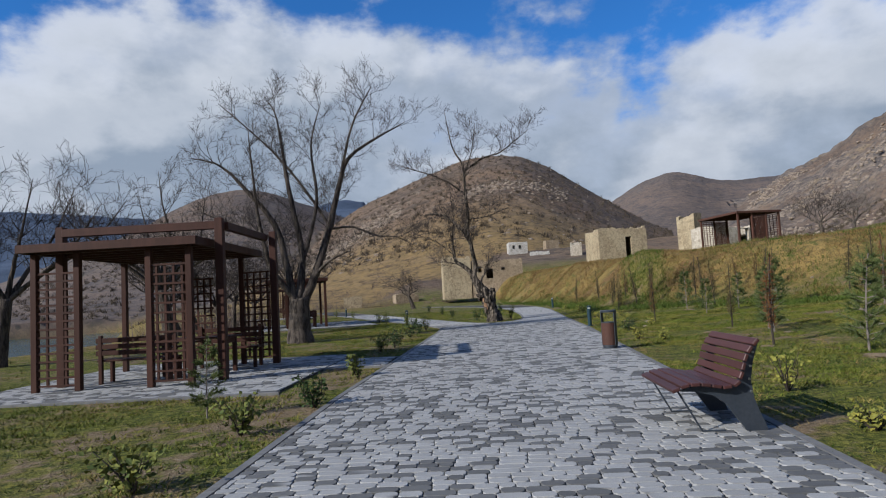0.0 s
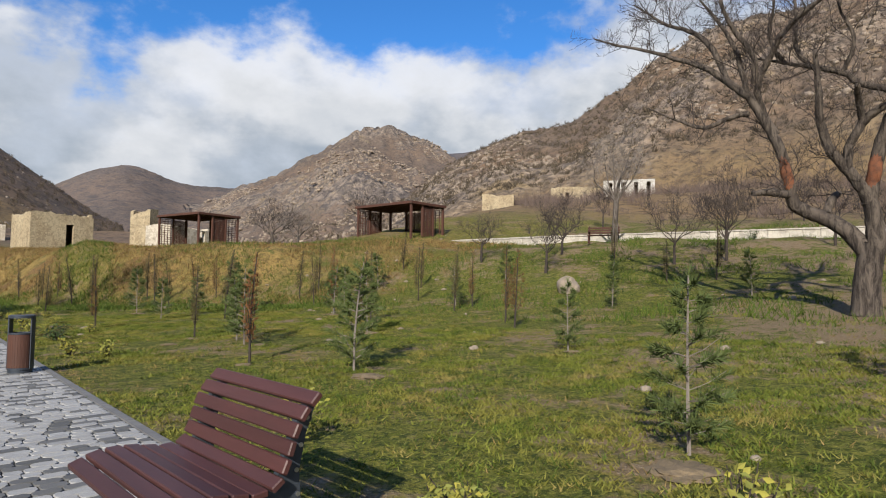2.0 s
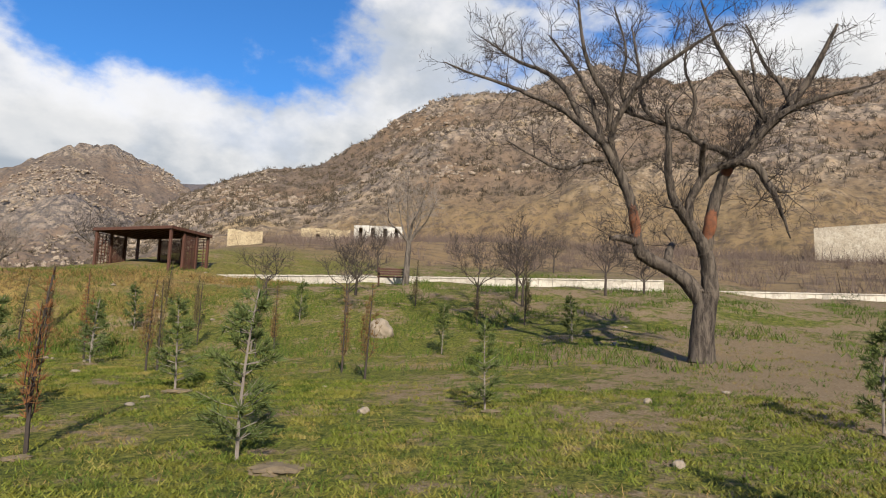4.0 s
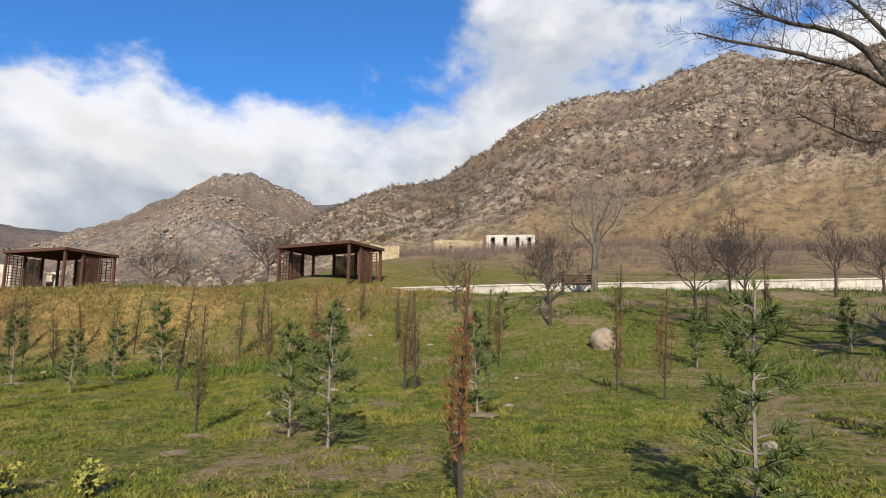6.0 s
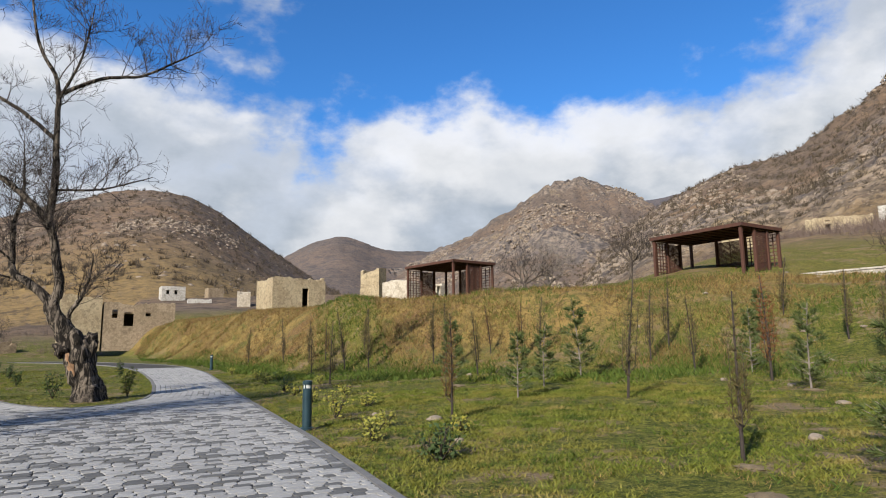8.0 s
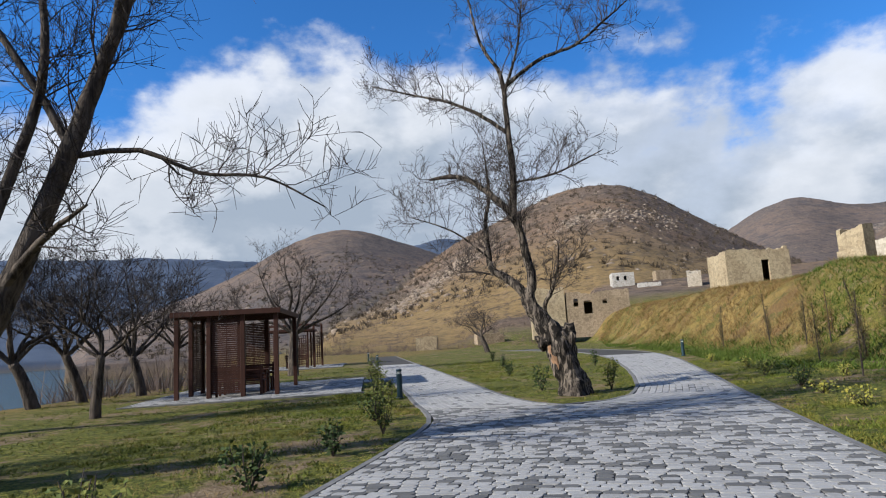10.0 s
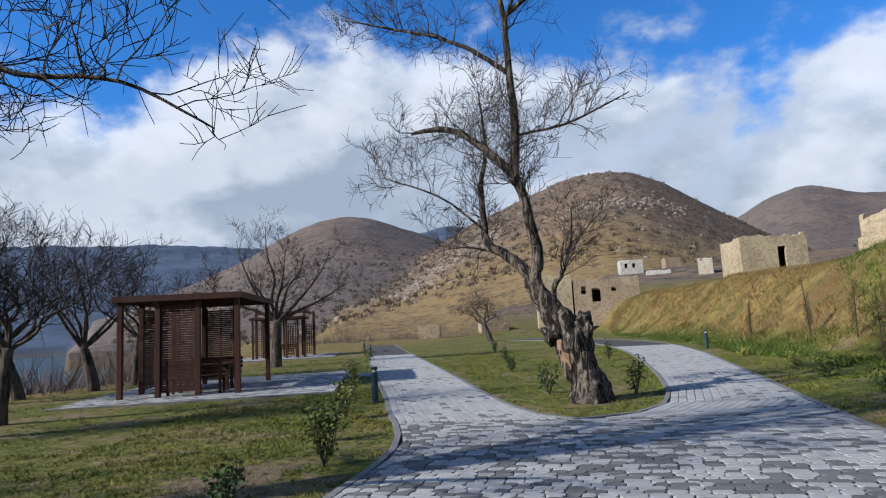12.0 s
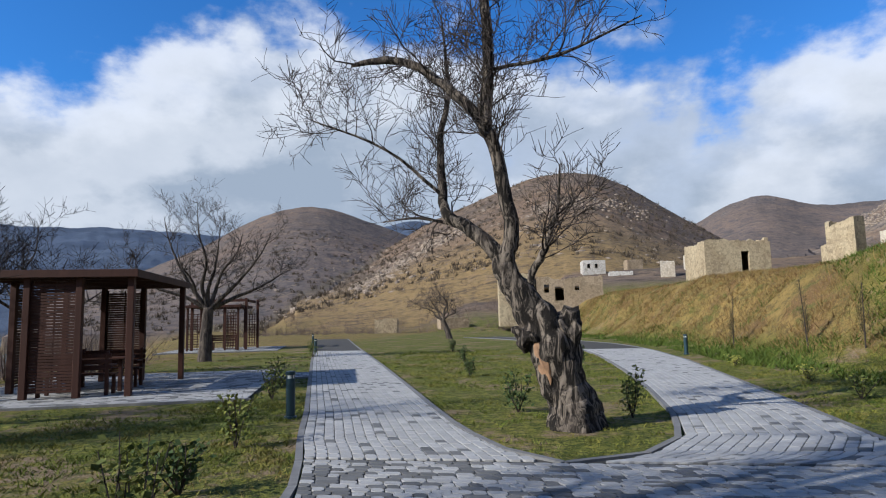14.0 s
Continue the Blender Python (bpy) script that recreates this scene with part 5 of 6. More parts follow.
def rock_field(name, places, sizes, material, label, seed):
    """Angular outcrop blocks bedded in a slope, as one sheet."""
    rg2 = np.random.default_rng(seed)
    t = (1 + 5**0.5) / 2
    ico = np.array([(-1, t, 0), (1, t, 0), (-1, -t, 0), (1, -t, 0), (0, -1, t), (0, 1, t), (0, -1, -t), (0, 1, -t), (t, 0, -1), (t, 0, 1), (-t, 0, -1), (-t, 0, 1)]) / 1.9
    tri = np.array([(0, 11, 5), (0, 5, 1), (0, 1, 7), (0, 7, 10), (0, 10, 11), (1, 5, 9), (5, 11, 4), (11, 10, 2), (10, 7, 6), (7, 1, 8), (3, 9, 4), (3, 4, 2), (3, 2, 6), (3, 6, 8), (3, 8, 9), (4, 9, 5), (2, 4, 11), (6, 2, 10), (8, 6, 7), (9, 8, 1)])
    n = len(places)
    z, _ = terrain(places[:, 0], places[:, 1])
    v = ico[None] * rg2.uniform(0.55, 1.25, (n, 12, 1)) * (sizes[:, None, None] * rg2.uniform(0.6, 1.4, (n, 1, 3)) * np.array([1, 1, 0.75]))
    v = v + np.column_stack([places, z - 0.3 * sizes])[:, None]
    f = tri[None] + (np.arange(n) * 12)[:, None, None]
    me = bpy.data.meshes.new(name)
    me.vertices.add(n * 12)
    me.vertices.foreach_set("co", v.ravel())
    me.loops.add(n * 60)
    me.loops.foreach_set("vertex_index", f.ravel())
    me.polygons.add(n * 20)
    me.polygons.foreach_set("loop_start", np.arange(0, n * 60, 3))
    me.update(calc_edges=True)
    me.materials.append(material)
    tagged(new(name, me), label, "rocks", kind="stuff")


CRAG = wall_material("weathered_hill_rock", (0.33, 0.265, 0.20), (0.22, 0.178, 0.14), (0.11, 0.09, 0.075))
q = polar(11000, 22, 116, 240, 400, 21)
f = fbm(q[:, 0] / 45, q[:, 1] / 45, 4, 91)
q = q[f > 0.5]
rock_field("slope_rocks", q, rg.uniform(0.4, 2.2, len(q)) * rg.uniform(0.4, 1, len(q)), CRAG, "grey-brown crags studding the rocky slope", 1)
q = polar(9000, 24, 46, 400, 700, 22)
q = q[fbm(q[:, 0] / 60, q[:, 1] / 60, 4, 92) > 0.52]
rock_field("crag_rocks", q, rg.uniform(0.6, 2.4, len(q)) * rg.uniform(0.3, 1, len(q)), CRAG, "grey crags on the far peak", 2)
a = rg.uniform(-17, -7, 900)
r = 215 + (a + 17) * 9 + rg.normal(0, 16, 900)
q1 = np.column_stack([CX + r * np.sin(np.radians(a)), CY + r * np.cos(np.radians(a))])
a = rg.uniform(-1, 9, 600)
r = 290 + (a - 4) * 3 + rg.normal(0, 12, 600)
q2 = np.column_stack([CX + r * np.sin(np.radians(a)), CY + r * np.cos(np.radians(a))])
q3 = polar(700, -30, 14, 170, 410, 23)
q = np.concatenate([q1, q2, q3])
rock_field("outcrop_rocks", q, rg.uniform(0.3, 1.7, len(q)) * rg.uniform(0.4, 1, len(q)), CRAG, "grey rock outcrops across the brown hills", 3)

# ---------------------------------------------------------------- street furniture
def bench(m):
    """Curved slatted bench on two metal side frames."""
    top = empty("bench", m, label="curved dark red-brown slatted bench on the path's edge", category="bench")
    L = 1.1
    prof = [(-0.58, 0.385), (-0.50, 0.415), (-0.41, 0.425), (-0.32, 0.42), (-0.23, 0.405), (-0.14, 0.395), (-0.055, 0.42), (-0.015, 0.49), (0.01, 0.565), (0.035, 0.64), (0.075, 0.71), (0.13, 0.77)]
    for i, (x, z) in enumerate(prof):
        a, b = prof[max(i - 1, 0)], prof[min(i + 1, len(prof) - 1)]
        ang = math.atan2(b[1] - a[1], b[0] - a[0])
        wide = 0.5 * math.dist(a, b) * (2.0 if i in (0, len(prof) - 1) else 1.0) - 0.012
        bm = boxed((-wide / 2, -L / 2, -0.016), (wide / 2, L / 2, 0.016), 0.006)
        bmesh.ops.transform(bm, matrix=Matrix.Translation((x, 0, z)) @ Matrix.Rotation(-ang, 4, "Y"), verts=bm.verts)
        part("slat", bm, BENCHWOOD, top)
    for side in (-1, 1):
        y = side * (L / 2 - 0.09)
        out = [(-0.55, 0.365), (-0.41, 0.40), (-0.14, 0.372), (-0.04, 0.40), (0.0, 0.5), (0.07, 0.68), (0.14, 0.765), (0.165, 0.74), (0.115, 0.60), (0.085, 0.44), (0.10, 0.28), (0.155, 0.12), (0.20, 0.0), (0.02, 0.0), (-0.06, 0.12), (-0.14, 0.24), (-0.25, 0.32), (-0.40, 0.355)]
        bm = bmesh.new()
        f1 = [bm.verts.new((px, y - 0.02, pz)) for px, pz in out]
        f2 = [bm.verts.new((px, y + 0.02, pz)) for px, pz in out]
        bm.faces.new(f1)
        bm.faces.new(f2[::-1])
        for i in range(len(out)):
            j = (i + 1) % len(out)
            bm.faces.new((f1[j], f1[i], f2[i], f2[j]))
        frame_part = part("side_frame", bm, ANTHRACITE, top, "dark blue-grey metal side frame")
        for px, pz in ((0.13, 0.68), (0.1, 0.56), (0.08, 0.45), (0.09, 0.34)):
            b2 = lathe([(0.011, -0.026), (0.011, 0.026)], 10)
            bmesh.ops.transform(b2, matrix=Matrix.Translation((px - 0.01, y, pz)) @ Matrix.Rotation(radians(90), 4, "X"), verts=b2.verts)
            part("bolt", b2, STEEL, frame_part, "bright bolt head")
        v, f = [], []
        tube(v, f, [Vector((-0.55, y, 0.37)), Vector((-0.36, y, 0.01)), Vector((-0.16, y, 0.008))], [0.009, 0.009, 0.009], 8)
        piece("strut", mesh_of("strut", v, f, ANTHRACITE), top, label="thin steel front strut")
    return top


bench(pose(2.24, -0.29, 0.02, 0, 0, -1))


def litter_bin(m):
    """Slim round bin: two brown shells between flat metal uprights that carry a round lid."""
    top = empty("litter_bin", m, label="slim round brown litter bin with blue-grey metal lid", category="bin")
    part("base_ring", lathe([(0.15, 0.0), (0.15, 0.035), (0.158, 0.04), (0.158, 0.07)], 32), ANTHRACITE, top)
    slat = boxed((0.146, -0.0165, 0.07), (0.158, 0.0165, 0.535), 0.003)
    me = bpy.data.meshes.new("slat")
    slat.to_mesh(me)
    slat.free()
    me.materials.append(RUSTWOOD)
    for i in range(30):
        a = i * 12.0
        if min(abs((a - q + 180) % 360 - 180) for q in (320, 140)) > 14:
            piece("slat", me, top, pose(0, 0, 0, 0, 0, a))
    part("liner", lathe([(0.143, 0.07), (0.143, 0.54), (0.158, 0.54), (0.158, 0.56), (0.128, 0.56), (0.124, 0.12)], 32), ANTHRACITE, top, "dark blue-grey metal liner")
    for a in (320, 140):
        bm = boxed((0.143, -0.05, 0.05), (0.162, 0.05, 0.775), 0.003)
        bmesh.ops.rotate(bm, matrix=Matrix.Rotation(radians(a), 3, "Z"), verts=bm.verts)
        part("lid_post", bm, ANTHRACITE, top, "flat blue-grey metal upright")
    lid = part("lid", lathe([(0.150, 0.765), (0.166, 0.768), (0.166, 0.80), (0.161, 0.807), (0.0005, 0.811)], 40), ANTHRACITE, top, "flat round blue-grey lid")
    # no slot is cut: a raised strip carries the shade as its colour
    part("ashtray_slot", boxed((-0.03, -0.008, 0.809), (0.03, 0.008, 0.814), 0.002), DARKHOLE, lid)


litter_bin(pose(2.76, 7.25, 0.02))


def bollard(x, y, s=1.0):
    top = empty("bollard_light", pose(x, y, ground_z(x, y) - 0.02) @ Matrix.Diagonal((s, s, s, 1)), label="dark teal metal bollard lamp beside the path", category="bollard", group="path bollards")
    part("foot_plate", lathe([(0.10, 0.0), (0.10, 0.03), (0.085, 0.04)], 24), BOLLARDMETAL, top)
    part("column", lathe([(0.07, 0.02), (0.07, 0.60), (0.066, 0.605)], 24), BOLLARDMETAL, top)
    part("lens", lathe([(0.056, 0.60), (0.056, 0.665)], 24), LENS, top, "frosted clear lamp band")
    for i in range(4):
        bm = boxed((0.052, -0.008, 0.60), (0.066, 0.008, 0.67), 0.002)
        bmesh.ops.rotate(bm, matrix=Matrix.Rotation(radians(45 + 90 * i), 3, "Z"), verts=bm.verts)
        part("rib", bm, BOLLARDMETAL, top)
    part("cap", lathe([(0.07, 0.66), (0.072, 0.665), (0.072, 0.705), (0.066, 0.715), (0.001, 0.722)], 24), BOLLARDMETAL, top)


for x, y in ((3.85, 15.75), (-3.55, 24.1), (5.3, 38.5), (-10.85, 44.3), (-15.5, 56.0)):
    bollard(x, y)


# ---------------------------------------------------------------- gazebos
def beam(name, lo, hi, mat, top, bev=0.008, label=""):
    return part(name, boxed(lo, hi, bev), mat, top, label)


def lattice(top, mat, origin, along, width, z0, z1, cols=3, rows=15, name="lattice_panel", bars=0.02):
    """An open lattice of square bars; along: unit vector in plan."""
    panel = empty(name, Matrix.Identity(4))
    panel.parent = top
    ang = math.degrees(math.atan2(along[1], along[0]))
    m = pose(origin[0], origin[1], 0, 0, 0, ang)
    for i in range(cols):
        x = width * (i + 0.5) / cols
        bm = boxed((x - bars, -0.018, z0), (x + bars, 0.018, z1), 0)
        bmesh.ops.transform(bm, matrix=m, verts=bm.verts)
        part("upright", bm, mat, panel)
    for i in range(rows):
        z = z0 + (z1 - z0) * i / (rows - 1)
        bm = boxed((0.0, -0.03, z - 0.014), (width, -0.019, z + 0.022), 0)
        bmesh.ops.transform(bm, matrix=m, verts=bm.verts)
        part("slat", bm, mat, panel)
    return panel


def louvre(top, mat, origin, along, width, z0, z1, pitch=0.075, depth=0.05):
    """A close-slatted screen."""
    panel = empty("slatted_screen", Matrix.Identity(4))
    panel.parent = top
    ang = math.degrees(math.atan2(along[1], along[0]))
    m = pose(origin[0], origin[1], 0, 0, 0, ang)
    n = int((z1 - z0) / pitch)
    for i in range(n):
        z = z0 + pitch * i
        bm = boxed((0.0, -0.012, z), (width, 0.012, z + depth), 0)
        bmesh.ops.transform(bm, matrix=m, verts=bm.verts)
        part("slat", bm, mat, panel)
    for x in (0.0, width - 0.03, width / 2):
        bm = boxed((x, 0.013, z0), (x + 0.03, 0.04, z1), 0)
        bmesh.ops.transform(bm, matrix=m, verts=bm.verts)
        part("batten", bm, mat, panel)
    return panel


def picnic_bench(m, mat, length=1.5):
    top = empty("wooden_bench", m, label="dark wooden bench with slatted back under the roof", category="bench", group="gazebo benches")
    for i in range(4):
        part("seat_slat", boxed((-length / 2, -0.2 + i * 0.11, 0.42), (length / 2, -0.1 + i * 0.11, 0.455), 0.006), mat, top)
    for i in range(3):
        part("back_slat", boxed((-length / 2, 0.235, 0.54 + i * 0.12), (length / 2, 0.265, 0.63 + i * 0.12), 0.006), mat, top)
    for x in (-length / 2 + 0.05, length / 2 - 0.12):
        part("leg", boxed((x, -0.2, 0), (x + 0.07, -0.13, 0.42), 0.006), mat, top)
        part("leg", boxed((x, 0.2, 0), (x + 0.07, 0.27, 0.92), 0.006), mat, top)
        part("arm_rest", boxed((x - 0.01, -0.22, 0.60), (x + 0.08, 0.2, 0.64), 0.006), mat, top)


def picnic_table(m, mat, length=1.5):
    top = empty("wooden_table", m, label="dark wooden table with plank top under the roof", category="table", group="gazebo tables")
    for i in range(5):
        part("top_plank", boxed((-length / 2, -0.36 + i * 0.145, 0.71), (length / 2, -0.225 + i * 0.145, 0.75), 0.006), mat, top)
    for x in (-length / 2 + 0.08, length / 2 - 0.16):
        for y in (-0.28, 0.2):
            part("leg", boxed((x, y, 0), (x + 0.08, y + 0.08, 0.71), 0.006), mat, top)
        part("cross_rail", boxed((x + 0.02, -0.2, 0.6), (x + 0.06, 0.2, 0.7), 0.004), mat, top)


def portal_gazebo(m, mat, label):
    """Flat-roofed timber gazebo with a raised portal frame and lattice panels. Origin at its front-left post."""
    top = empty("gazebo", m, label=label, category="gazebo", group="gazebos")
    P = 0.055
    for x, y, h in ((0, 0, 2.46), (0.78, 0, 2.46), (2.12, -0.1, 2.46), (2.84, -0.1, 2.46), (0.0, 3.1, 2.46), (2.6, 3.4, 2.46), (1.4, 3.1, 2.46)):
        beam("post", (x - P, y - P, 0), (x + P, y + P, h), mat, top)
    for x, y in ((0.1, 0.62), (3.18, 0.5), (3.42, 3.2)):
        beam("tall_post", (x - 0.075, y - 0.075, 0), (x + 0.075, y + 0.075, 3.02), mat, top)
    beam("portal_beam", (0.17, 0.5, 2.82), (3.1, 0.62, 2.97), mat, top)
    beam("portal_beam", (3.2, 0.58, 2.80), (3.32, 3.12, 2.95), mat, top)
    roof = part("roof", boxed((-0.1, -0.26, 2.56), (3.0, 3.5, 2.60), 0.004), mat, top)
    for lo, hi in (((-0.15, -0.31, 2.47), (3.05, -0.26, 2.62)), ((-0.15, 3.5, 2.47), (3.05, 3.55, 2.62)), ((-0.15, -0.255, 2.47), (-0.1, 3.495, 2.62)), ((3.0, -0.255, 2.47), (3.05, 3.495, 2.62))):
        beam("fascia", lo, hi, mat, roof, 0.006)
    for i in range(7):
        y = 0.1 + i * 0.5
        beam("rafter", (-0.09, y, 2.47), (2.99, y + 0.06, 2.555), mat, roof, 0.004)
    lattice(top, mat, (0.055, 0), (1, 0), 0.67, 0.1, 2.1, 2, 15)
    lattice(top, mat, (2.175, -0.1), (1, 0), 0.61, 0.1, 2.15, 4, 13)
    lattice(top, mat, (2.66, 3.4), (0.97, -0.24), 0.68, 0.15, 2.1, 4, 13)
    lattice(top, mat, (1.455, 3.1), (1, 0), 0.6, 0.15, 2.0, 4, 12)
    return top


def screen_pavilion(m, mat, wx, wy, label, h=2.46, flip=False):
    """Flat-roofed timber pavilion, one side open, the others with slatted screens. Origin at its front-left post."""
    top = empty("pavilion", m, label=label, category="pavilion", group="pavilions")
    P = 0.065
    fx = (lambda x: wx - x) if flip else (lambda x: x)
    spots = [(0, 0), (wx, 0), (wx, wy), (0, wy), (wx * 0.34, 0), (wx * 0.68, 0), (wx, wy * 0.35), (wx, wy * 0.68), (wx * 0.34, wy), (wx * 0.68, wy)]
    for x, y in spots:
        beam("post", (fx(x) - P, y - P, 0), (fx(x) + P, y + P, h), mat, top)
    roof = part("roof", boxed((-0.12, -0.12, h + 0.09), (wx + 0.12, wy + 0.12, h + 0.13), 0.004), mat, top)
    for lo, hi in (((-0.16, -0.16, h), (wx + 0.16, -0.12, h + 0.16)), ((-0.16, wy + 0.12, h), (wx + 0.16, wy + 0.16, h + 0.16)), ((-0.16, -0.115, h), (-0.12, wy + 0.115, h + 0.16)), ((wx + 0.12, -0.115, h), (wx + 0.16, wy + 0.115, h + 0.16))):
        beam("fascia", lo, hi, mat, roof, 0.006)
    n = int(wy / 0.45)
    for i in range(n):
        y = 0.12 + (wy - 0.24) * i / (n - 1)
        beam("rafter", (-0.115, y - 0.03, h + 0.005), (wx + 0.115, y + 0.03, h + 0.085), mat, roof, 0.004)
    w = wx * 0.34 - 0.14
    lo = lambda x: min(fx(x), fx(x + w))
    louvre(top, mat, (lo(wx * 0.34 + 0.07), 0.0), (1, 0), w, 0.12, h - 0.05, 0.062, 0.05)
    louvre(top, mat, (lo(wx * 0.34 + 0.07), wy), (1, 0), w, 0.12, h - 0.05, 0.062, 0.05)
    louvre(top, mat, (fx(wx), wy * 0.35 + 0.07), (0, 1), wy * 0.33 - 0.14, 0.12, h - 0.05, 0.062, 0.05)
    if flip:
        return top
    lattice(top, mat, (lo(0.07), wy), (1, 0), w, 0.2, h - 0.1, 4, 14)
    lattice(top, mat, (fx(wx), 0.07), (0, 1), wy * 0.35 - 0.14, 0.2, h - 0.1, 4, 14)
    return top


def pad(cx, cy, rot, hx, hy, label, rise=0.02):
    """A paved pad: sand bed, border stones and rows of pavers."""
    bed = part("pavement", boxed((-hx, -hy, -0.09), (hx, hy, 0.0), 0), JOINT)
    bed.name = "pavement_pad"
    bed.matrix_basis = pose(cx, cy, 0, 0, 0, rot)
    tagged(bed, label, "pavement", kind="structure")
    return bed


pad_obs = [pad(*q, "grey paved pad under a gazebo") for q in PADS]

portal_gazebo(pose(-7.97, 4.35, 0.02, 0, 0, 2.5), DARKWOOD, "dark brown timber gazebo with lattice panels and raised beams")
picnic_bench(pose(-6.6, 5.4, 0.02, 0, 0, 182), DARKWOOD)
picnic_bench(pose(-5.6, 7.1, 0.02, 0, 0, 2), DARKWOOD)
picnic_table(pose(-5.8, 6.2, 0.02, 0, 0, 2), DARKWOOD)
R1 = 18.0
screen_pavilion(pose(-11.0, 25.78, 0.02, 0, 0, R1), DARKWOOD, 2.95, 4.1, "dark brown timber pavilion with slatted screens", flip=True)
c, s = math.cos(radians(R1)), math.sin(radians(R1))
at = lambda u, v: (-11.0 + u * c - v * s, 25.78 + u * s + v * c, 0.02)
picnic_bench(pose(*at(1.75, 0.55), 0, 0, R1 + 180), DARKWOOD)
picnic_bench(pose(*at(1.75, 2.3), 0, 0, R1), DARKWOOD)
picnic_table(pose(*at(1.75, 1.45), 0, 0, R1), DARKWOOD)
portal_gazebo(pose(-20.0, 48.0, 0.02, 0, 0, 17), DARKWOOD, "dark brown timber gazebo with raised beams across the lawn")
picnic_bench(pose(-18.3, 49.2, 0.02, 0, 0, 197), DARKWOOD)
z2 = 3.72
bm = boxed((-0.5, -0.5, -1.2), (3.4, 5.2, 0.0), 0.01)
base = part("pavilion_base", bm, LIMESTONE)
base.matrix_basis = pose(25.6, 24.45, z2, 0, 0, 5)
tagged(base, "pale stone base slab on the bank", "base", kind="structure")
screen_pavilion(pose(25.6, 24.45, z2, 0, 0, 5), RUSTWOOD, 2.95, 4.7, "reddish brown timber pavilion on top of the bank")
picnic_bench(pose(27.3, 27.0, z2, 0, 0, -85), RUSTWOOD)
z1 = 3.62
bm = boxed((-0.5, -0.5, -1.2), (3.6, 5.2, 0.0), 0.01)
base = part("pavilion_base", bm, LIMESTONE)
base.matrix_basis = pose(19.2, 39.6, z1, 0, 0, 12)
tagged(base, "pale stone base slab on the bank", "base", kind="structure")
screen_pavilion(pose(19.2, 39.6, z1, 0, 0, 12), RUSTWOOD, 3.3, 4.7, "reddish brown timber pavilion beside ruined walls")


# ---------------------------------------------------------------- walls and ruins
def ragged_wall(top, name, a, b, z0, z1, thick, mat, holes=(), seed=0, rag=0.35, label=""):
    """A thick wall from a to b, one shell with a broken top and openings (from, to, sill, head) right through it."""
    rng = random.Random(seed)
    length = math.dist(a, b)
    ang = math.degrees(math.atan2(b[1] - a[1], b[0] - a[0]))
    n = max(2, int(length / 0.35))
    xs = sorted({0.0, length, *[h[0] for h in holes], *[h[1] for h in holes], *[length * i / n for i in range(1, n)]})
    xs = [x for i, x in enumerate(xs) if i == 0 or x - xs[i - 1] > 1e-4]
    crown, drift = [], 0.0
    for _ in xs:
        drift = min(0.25 * rag, max(-rag * 1.3, drift + rng.uniform(-0.45, 0.42) * rag * 0.7))
        crown.append(z1 + drift)
    levels = sorted({z0, *[h[2] for h in holes], *[h[3] for h in holes]})
    bm, made = bmesh.new(), {}

    def vert(i, k, side):
        key = (i, k, side)
        if key not in made:
            made[key] = bm.verts.new((xs[i], side * thick / 2, levels[k] if k < len(levels) else crown[i]))
        return made[key]

    solid = {}
    for i in range(len(xs) - 1):
        mid = (xs[i] + xs[i + 1]) / 2
        for k in range(len(levels)):
            zm = (levels[k] + (levels[k + 1] if k + 1 < len(levels) else z1)) / 2
            solid[i, k] = not any(h[0] < mid < h[1] and h[2] < zm < h[3] for h in holes)
    for (i, k), full in solid.items():
        if not full:
            continue
        for side in (-1, 1):
            q = (vert(i, k, side), vert(i + 1, k, side), vert(i + 1, k + 1, side), vert(i, k + 1, side))
            bm.faces.new(q if side < 0 else q[::-1])
        for j, ki, i0, k0, i1, k1 in ((i - 1, k, i, k + 1, i, k), (i + 1, k, i + 1, k, i + 1, k + 1), (i, k - 1, i, k, i + 1, k), (i, k + 1, i + 1, k + 1, i, k + 1)):
            if not solid.get((j, ki), False):
                bm.faces.new((vert(i0, k0, 1), vert(i1, k1, 1), vert(i1, k1, -1), vert(i0, k0, -1)))
    bmesh.ops.recalc_face_normals(bm, faces=bm.faces)
    bmesh.ops.transform(bm, matrix=pose(a[0], a[1], 0, 0, 0, ang), verts=bm.verts)
    return part(name, bm, mat, top, label)


def ruin(name, x, y, rot, wx, wy, z0, z1, mat, front=(), right=(), label="", seed=0, rag=0.35, back=True, category="ruin"):
    top = empty(name, pose(x, y, 0, 0, 0, rot), label=label, category=category)
    t = 0.45
    ragged_wall(top, "front_wall", (0, 0), (wx, 0), z0, z1, t, mat, front, seed, rag)
    ragged_wall(top, "side_wall", (wx - t / 2, t / 2), (wx - t / 2, wy - t / 2), z0, z1, t, mat, right, seed + 1, rag)
    if back:
        ragged_wall(top, "side_wall", (t / 2, t / 2), (t / 2, wy - t / 2), z0, z1, t, mat, (), seed + 2, rag)
        ragged_wall(top, "rear_wall", (0, wy), (wx, wy), z0, z1, t, mat, (), seed + 3, rag)
        if front:
            # made-up deck blocks the sun, so the openings look dark
            part("roof_deck", boxed((t, t / 2 + 0.01, z1 - rag * 1.3 - 0.5), (wx - t, wy - t / 2 - 0.01, z1 - rag * 1.3 - 0.3), 0), BROWNWALL, top, "added deck that keeps the inside dark")
    return top


